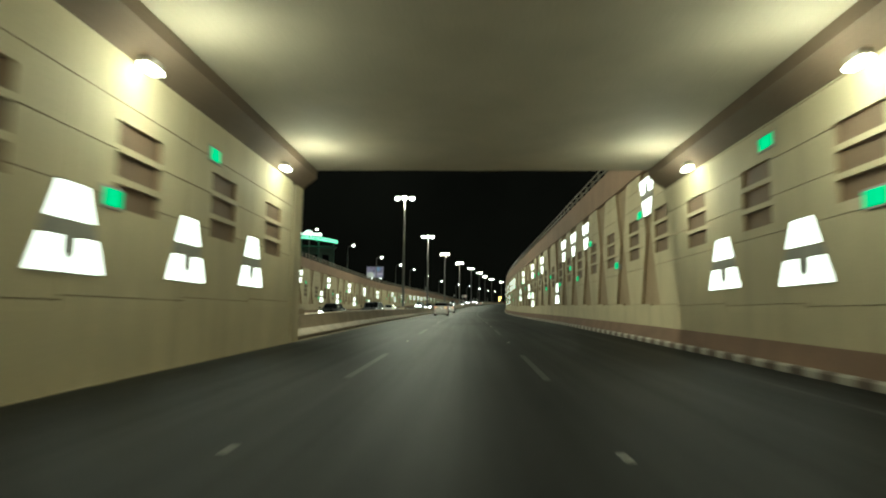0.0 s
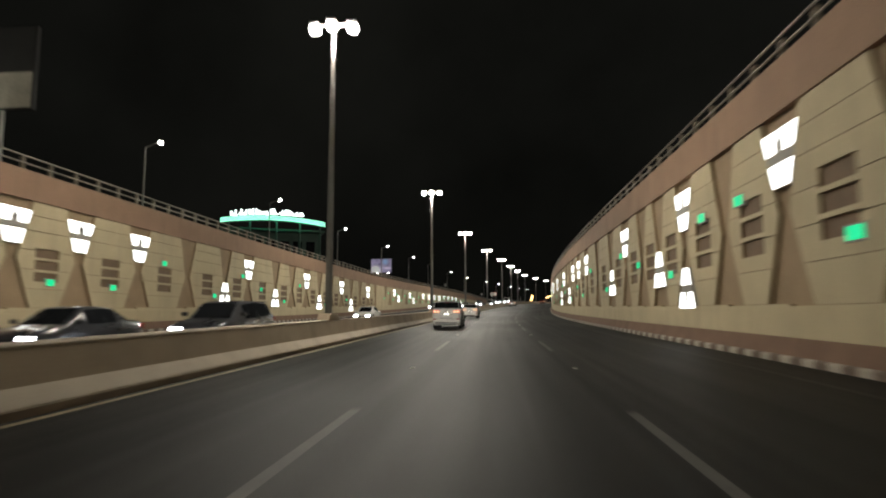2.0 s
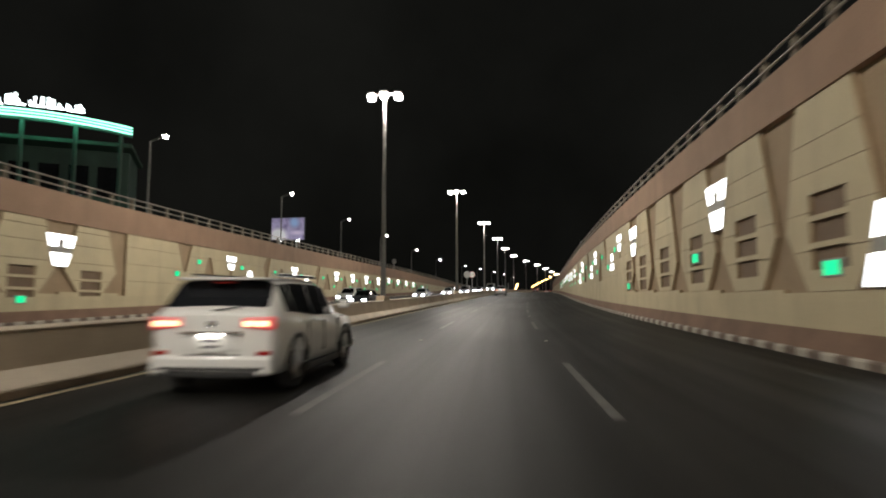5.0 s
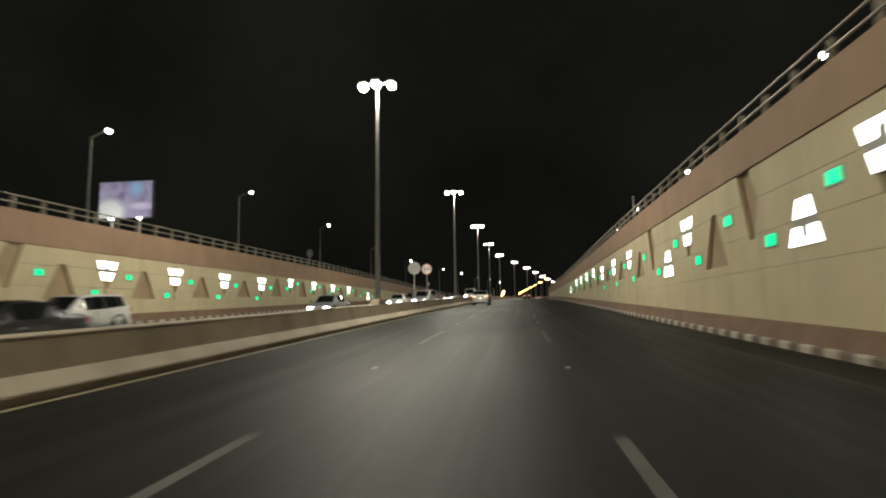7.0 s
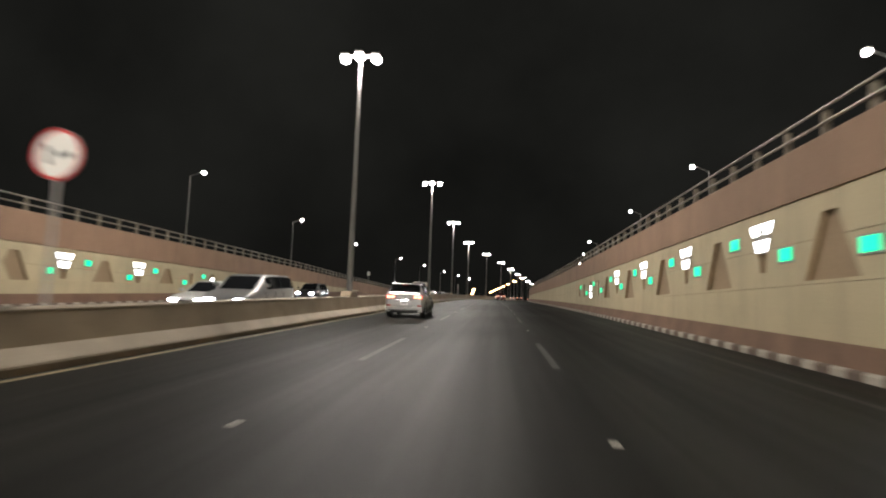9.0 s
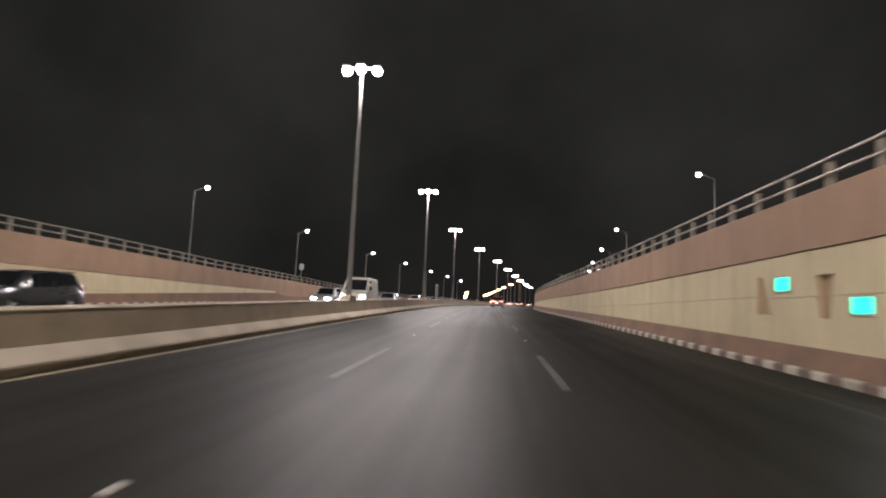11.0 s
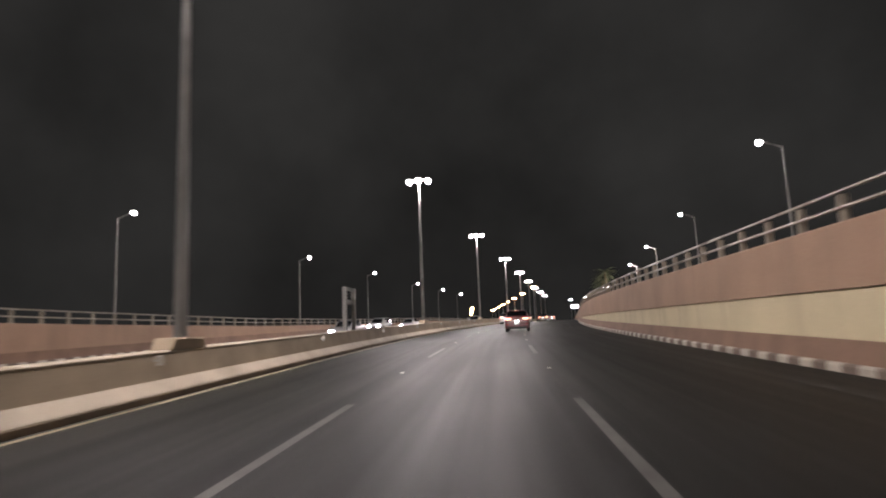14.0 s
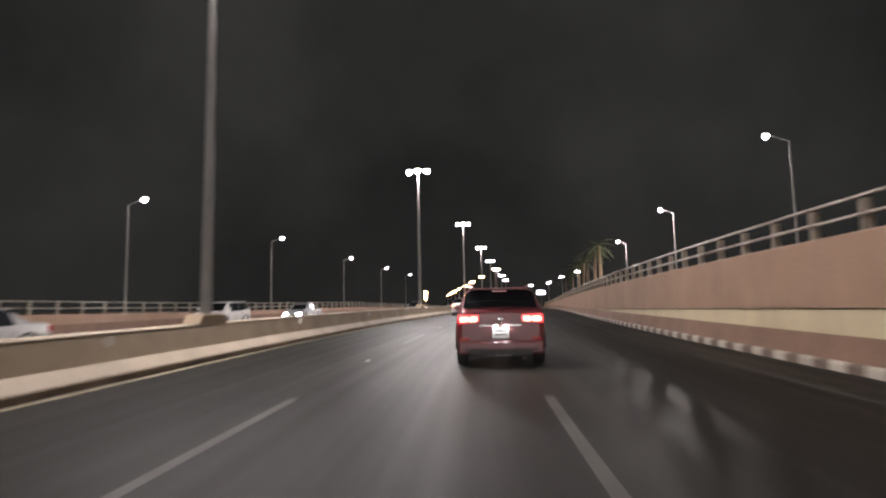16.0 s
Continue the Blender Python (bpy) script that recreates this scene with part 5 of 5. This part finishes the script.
# ---- billboards and the lit sign over the frontage ----
def picture_material():
    """A soft printed picture of pale and violet fields; nothing in it can be read."""
    m = bpy.data.materials.new("self_glowing_poster")
    m.use_nodes = True
    nt = m.node_tree
    b = nt.nodes["Principled BSDF"]
    co = nt.nodes.new("ShaderNodeTexCoord")
    no = nt.nodes.new("ShaderNodeTexNoise")
    no.inputs["Scale"].default_value, no.inputs["Detail"].default_value, no.inputs["Distortion"].default_value = 0.55, 5, 0.6
    nt.links.new(co.outputs["Object"], no.inputs["Vector"])
    rp = nt.nodes.new("ShaderNodeValToRGB")
    rp.color_ramp.elements[0].position, rp.color_ramp.elements[0].color = 0.38, (0.2, 0.16, 0.3, 1)
    rp.color_ramp.elements[1].position, rp.color_ramp.elements[1].color = 0.62, (0.42, 0.37, 0.52, 1)
    last = rp.outputs[0]
    nt.links.new(no.outputs["Fac"], rp.inputs[0])
    # a white field low on one side and a blue ring high on the other
    for centre, stretch, inner, outer, colour in (((-1.7, 0, 6.1), (1, 0, 1.3), 0.7, 2.1, (0.85, 0.83, 0.8, 1)), ((1.1, 0, 8.3), (1, 0, 1), 0.25, 1.1, (0.3, 0.42, 0.62, 1)), ((1.6, 0, 6.6), (0.6, 0, 2.2), 0.3, 1.1, (0.6, 0.52, 0.66, 1))):
        mv = nt.nodes.new("ShaderNodeVectorMath")
        mv.operation = "SUBTRACT"
        nt.links.new(co.outputs["Object"], mv.inputs[0])
        mv.inputs[1].default_value = centre
        sc = nt.nodes.new("ShaderNodeVectorMath")
        sc.operation = "MULTIPLY"
        nt.links.new(mv.outputs[0], sc.inputs[0])
        sc.inputs[1].default_value = stretch
        ln = nt.nodes.new("ShaderNodeVectorMath")
        ln.operation = "LENGTH"
        nt.links.new(sc.outputs[0], ln.inputs[0])
        ad = nt.nodes.new("ShaderNodeMath")
        ad.operation = "ADD"
        nt.links.new(ln.outputs["Value"], ad.inputs[0])
        nt.links.new(no.outputs["Fac"], ad.inputs[1])
        mr = nt.nodes.new("ShaderNodeMapRange")
        mr.inputs["From Min"].default_value, mr.inputs["From Max"].default_value = inner + 0.5, outer + 0.5
        mr.inputs["To Min"].default_value, mr.inputs["To Max"].default_value = 1, 0
        nt.links.new(ad.outputs[0], mr.inputs["Value"])
        mx = nt.nodes.new("ShaderNodeMix")
        mx.data_type = "RGBA"
        nt.links.new(mr.outputs[0], mx.inputs[0])
        nt.links.new(last, mx.inputs[6])
        mx.inputs[7].default_value = colour
        last = mx.outputs[2]
    nt.links.new(last, b.inputs["Base Color"])
    # the spot lights' light on the print is put in as its own glow
    nt.links.new(last, b.inputs["Emission Color"])
    b.inputs["Emission Strength"].default_value = 0.55
    b.inputs["Roughness"].default_value = 0.5
    return m


POSTER = picture_material()
POSTER_BLANK = material("blank_billboard_sheet", (0.5, 0.47, 0.38), 0.7, spread=0.15, scale=0.6, fine=8, stain=0.3)
BOARD_DARK = material("dark_billboard_sheet", (0.03, 0.03, 0.028), 0.7, spread=0.2, scale=0.6)
SPOT_GLOW = glow("billboard_spot", (1.0, 0.98, 0.92), 25.0)


def billboard(s, u0, u1, z0, z1, lit):
    root = new("billboard")
    mid = (u0 + u1) / 2
    root.matrix_world = stand(s, mid, street(s))
    g = street(s)
    tagged(root, "lit billboard with a pale violet poster and two spot lights" if lit else "dark billboard with a pale blank lower strip", "billboard")
    w, a, b = (u1 - u0) / 2, z0 - g, z1 - g
    bm = bmesh.new()
    box(bm, -w, w, 0.02, 0.3, a, b, bevel=0.03)
    part("case", bm, TRIM_BLACK, root)
    if lit:
        bm = bmesh.new()
        box(bm, -w + 0.12, w - 0.12, -0.02, 0.015, a + 0.12, b - 0.12)
        part("poster", bm, POSTER, root)
        for x in (-w * 0.25, w * 0.75):
            bm = bmesh.new()
            tube(bm, (x, 0.1, a + 0.02), (x, -0.9, a - 0.12), 0.03)
            arm = part("lamp_arm", bm, RAIL, root)
            bm = bmesh.new()
            box(bm, x - 0.16, x + 0.16, -1.05, -0.85, a - 0.22, a - 0.06, bevel=0.03)
            part("spot_lens", bm, SPOT_GLOW, arm)
    else:
        cut = a + (b - a) * 0.45
        bm = bmesh.new()
        box(bm, -w + 0.1, w - 0.1, -0.02, 0.015, cut, b - 0.1)
        part("upper_sheet", bm, BOARD_DARK, root)
        for k in range(5):
            x0 = -w + 0.1 + k * (2 * w - 0.2) / 5
            bm = bmesh.new()
            box(bm, x0 + 0.02, x0 + (2 * w - 0.2) / 5 - 0.02, -0.03, 0.015, a + 0.1, cut - 0.04)
            part("lower_panel", bm, POSTER_BLANK, root)
        lamp = bpy.data.lights.new("billboard_lamp", "SPOT")
        lamp.energy, lamp.spot_size, lamp.color = 75, radians(110), (1.0, 0.95, 0.8)
        ob = new("billboard_lamp", lamp)
        ob.matrix_world = look(spot(s - 1.8, mid, z0 - 0.2), spot(s, mid, z0 + 1.2))
    for x in (-w * 0.5, w * 0.5):
        bm = bmesh.new()
        tube(bm, (x, 0.16, 0), (x, 0.16, a), 0.16, 0.14, 10)
        part("leg", bm, STEEL, root)


billboard(71.0, -34.4, -26.6, 13.9, 18.9, False)
billboard(191.7, -40.3, -34.5, 13.3, 17.1, True)

NEON_GREEN = glow("green_neon_tube", (0.36, 1.0, 0.67), 4.2)
NEON_WHITE = glow("white_sign_letter", (0.9, 1.0, 0.97), 9.0)
GREEN_WALL = material("green_lit_facade_paint", (0.035, 0.075, 0.055), 0.6, spread=0.2, scale=0.5)


def lit_roof_sign():
    """A pavilion whose bowed roof edge carries green tubes and a row of white bars for its letters."""
    root = new("pavilion")
    a, b = spot(146.5, -56.4, 20.6), spot(156, -38.7, 20.3)
    mid = (a + b) / 2
    mid.z = street(150)
    ang = math.atan2(b.y - a.y, b.x - a.x)
    root.matrix_world = Matrix.Translation(mid) @ Matrix.Rotation(ang, 4, "Z")
    g = street(150)
    tagged(root, "pavilion with a bowed roof edge of green tubes and white letters", "building")
    w = (Vector((b.x - a.x, b.y - a.y)).length) / 2
    rise = lambda x: 12.1 + 0.9 * (1 - (x / w) ** 2) - g + 8.3
    n = 16
    xs = [-w + 2 * w * i / n for i in range(n + 1)]
    for dz, rad in ((0.0, 0.08), (0.32, 0.06), (0.62, 0.07)):
        bm = bmesh.new()
        loops = [[bm.verts.new((x, -0.3 + rad * math.cos(a * 1.047), rise(x) + dz + rad * math.sin(a * 1.047))) for a in range(6)] for x in xs]
        for a, b in zip(loops, loops[1:]):
            for i in range(6):
                bm.faces.new((a[i], a[(i + 1) % 6], b[(i + 1) % 6], b[i]))
        part("green_tube", bm, NEON_GREEN, root)
    bm = bmesh.new()
    loops = [[bm.verts.new((x, y, rise(x) + z)) for y, z in ((-0.1, -0.3), (-0.1, 0.7), (0.3, 0.7), (0.3, -0.3))] for x in xs]
    for a, b in zip(loops, loops[1:]):
        for i in range(4):
            bm.faces.new((a[i], a[(i + 1) % 4], b[(i + 1) % 4], b[i]))
    bm.faces.new(loops[0])
    bm.faces.new(loops[-1][::-1])
    part("roof_edge", bm, GREEN_WALL, root)
    rnd = random.Random(4)
    x = -w * 0.82
    while x < w * 0.48:
        l = rnd.uniform(0.9, 2.6)
        bm = bmesh.new()
        box(bm, x, x + l, -0.25, -0.05, rise(x) + 1.05, rise(x) + 1.22, bevel=0.03)
        part("letter_bar", bm, NEON_WHITE, root)
        y = x
        while y < x + l - 0.15:
            bm = bmesh.new()
            box(bm, y, y + rnd.uniform(0.1, 0.2), -0.25, -0.05, rise(x) + 1.226, rise(x) + rnd.uniform(1.45, 2.3), bevel=0.02)
            part("letter_stroke", bm, NEON_WHITE, root)
            y += rnd.uniform(0.25, 0.6)
        x += l + rnd.uniform(0.2, 0.45)
    for x in (-w * 0.85, -w * 0.45, 0.05 * w, w * 0.5, w * 0.9):
        bm = bmesh.new()
        tube(bm, (x, 0.1, 0), (x, 0.1, rise(x) - 0.3), 0.22, 0.2, 10)
        part("column", bm, GREEN_WALL, root)
    bm = bmesh.new()
    box(bm, -w * 0.95, w * 0.95, 3, 10, 0, 11.3, bevel=0.05)
    part("wall", bm, GREEN_WALL, root)
    bm = bmesh.new()
    box(bm, -w, w, 0.4, 10.5, 11.3, 11.7, bevel=0.04)
    part("roof", bm, GREEN_WALL, root)
    for k in range(7):
        bm = bmesh.new()
        x0 = -w * 0.9 + k * w * 0.26
        box(bm, x0, x0 + w * 0.18, 2.93, 2.99, 6.4, 9.6)
        part("window", bm, GLASS_DARK, root)
    lamp = bpy.data.lights.new("pavilion_glow", "AREA")
    lamp.shape, lamp.size, lamp.size_y, lamp.energy, lamp.color = "RECTANGLE", 14, 0.4, 170, (0.2, 1.0, 0.6)
    ob = new("pavilion_glow", lamp)
    ob.matrix_world = root.matrix_world @ Matrix.Translation((0, -0.6, rise(0) - 0.4)) @ Matrix.Rotation(radians(40), 4, "X")


lit_roof_sign()


# ---- far lamps along the road beyond the bend ----
ORANGE_LIGHT = glow("orange_street_light", (1.0, 0.5, 0.16), 45.0)


def far_lamp(x, y, z, g, lens=ORANGE_LIGHT, colour="orange"):
    root = new("street_lamp")
    root.matrix_world = Matrix.Translation((x, y, g))
    tagged(root, f"far street lamp with a lit {colour} head", "street lamp", f"far {colour} street lamps")
    bm = bmesh.new()
    tube(bm, (0, 0, 0), (0, 0, z - g), 0.12, 0.08)
    part("pole", bm, STEEL, root)
    bm = bmesh.new()
    box(bm, -0.9, 0.9, -0.3, 0.3, z - g, z - g + 0.3, bevel=0.08)
    part("lens", bm, lens, root)


FAR = road_z(480)
for k in range(8):
    far_lamp(45.5 + 0.9 * k, 478 + 37 * k, FAR + 12.2, FAR)
for k in range(6):
    far_lamp(31 + 1.5 * k, 640 + 34 * k, FAR + 11.5, FAR)
for x, y, z in ((77.2, 496.8, 21.7), (86.7, 550.3, 23.0), (98.3, 620.0, 24.0), (104.4, 690.0, 25.7)):
    far_lamp(x, y, z, FAR, LAMP_LIGHT, "white")


def barrier_frame(s0, s1):
    """Two steel posts on the barrier, one behind the other along the road, with beams between them."""
    root = new("steel_frame")
    g = road_z(s0) + 0.9
    root.matrix_world = stand(s0, MIDDLE, g)
    tagged(root, "pale steel frame of two posts and crossbeams standing on the barrier", "frame")
    run, up = s1 - s0, 9.7 - g
    for y in (0, run):
        bm = bmesh.new()
        box(bm, -0.09, 0.09, y - 0.1, y + 0.1, 0, up, bevel=0.015)
        box(bm, -0.16, 0.16, y - 0.17, y + 0.17, 0, 0.04, bevel=0.01)
        part("post", bm, POLE, root)
    for z, h in ((up - 0.68, 0.1), (up - 0.07, 0.07)):
        bm = bmesh.new()
        box(bm, -0.05, 0.05, 0.1, run - 0.1, z - h, z + h, bevel=0.012)
        part("crossbeam", bm, POLE, root)


barrier_frame(289.3, 290.85)


def lit_panel(s, u, h):
    root = new("lit_sign")
    root.matrix_world = stand(s, u, road_z(s))
    tagged(root, "small white lit sign on a post beyond the wall", "sign")
    bm = bmesh.new()
    tube(bm, (0, 0.1, 0), (0, 0.1, h), 0.1, 0.1)
    part("post", bm, POLE, root)
    bm = bmesh.new()
    box(bm, -1.5, 1.5, 0.0, 0.25, h - 0.6, h + 0.8, bevel=0.05)
    part("case", bm, TRIM_BLACK, root)
    bm = bmesh.new()
    box(bm, -1.4, 1.4, -0.03, -0.005, h - 0.5, h + 0.7)
    part("lit_face", bm, SIGN_GLOW, root)


SIGN_GLOW = glow("white_lit_sign_face", (1.0, 0.97, 0.92), 2.5)
lit_panel(500, 7.4, 5.2)

# ---- palms beyond the end of the wall ----
TRUNK = material("palm_trunk", (0.2, 0.14, 0.09), 0.9, spread=0.25, scale=2, fine=12, bump=0.4)
FROND = material("dusty_palm_frond", (0.07, 0.085, 0.04), 0.7, spread=0.3, scale=2, fine=15)


def palm(s, u, height, seed):
    root = new("palm_tree")
    rnd = random.Random(seed)
    root.matrix_world = stand(s, u, street(s), rnd.uniform(0, 360))
    tagged(root, "tall date palm with a rough brown trunk beside the far road", "tree", "palms beside the far road")
    bm = bmesh.new()
    n, k = 9, 12
    rings = []
    for i in range(k + 1):
        f = i / k
        r = (0.3 - 0.1 * f) * (1.0 + 0.07 * (i % 2))
        rings.append([bm.verts.new((r * math.cos(2 * math.pi * j / n) + 0.25 * f * f, r * math.sin(2 * math.pi * j / n), height * f)) for j in range(n)])
    for a, b in zip(rings, rings[1:]):
        for j in range(n):
            bm.faces.new((a[j], a[(j + 1) % n], b[(j + 1) % n], b[j]))
    part("trunk", bm, TRUNK, root)
    bm = bmesh.new()
    for i in range(26):
        turn, lift, length = rnd.uniform(0, 6.283), rnd.uniform(-0.5, 1.2), rnd.uniform(2.2, 3.2)
        d = Vector((math.cos(turn), math.sin(turn), 0))
        side = Vector((-d.y, d.x, 0))
        spine = []
        for j in range(7):
            f = j / 6
            spine.append(Vector((0.25, 0, height)) + d * length * f * math.cos(lift * (1 - f)) + Vector((0, 0, length * (math.sin(lift) * f - 0.55 * f * f))))
        for j in range(6):
            for t in range(3):
                p = spine[j].lerp(spine[j + 1], t / 3)
                leaf = 0.55 * math.sin(math.pi * (0.12 + 0.8 * (j + t / 3) / 6))
                for sg in (-1, 1):
                    a = p + (spine[j + 1] - spine[j]) * 0.16
                    tip = p + side * sg * leaf + d * 0.2 - Vector((0, 0, 0.25 * leaf))
                    bm.faces.new([bm.verts.new(q) for q in (p, a, tip)])
    part("crown", bm, FROND, root)


for s, u, height, seed in ((382, 12.6, 8.3, 5), (393, 13.0, 8.6, 6), (404, 12.9, 8.2, 1), (417, 13.4, 8.7, 2), (432, 14.0, 8.4, 3), (450, 14.2, 8.6, 4), (474, 14.2, 8.4, 7)):
    palm(s, u, height, seed)
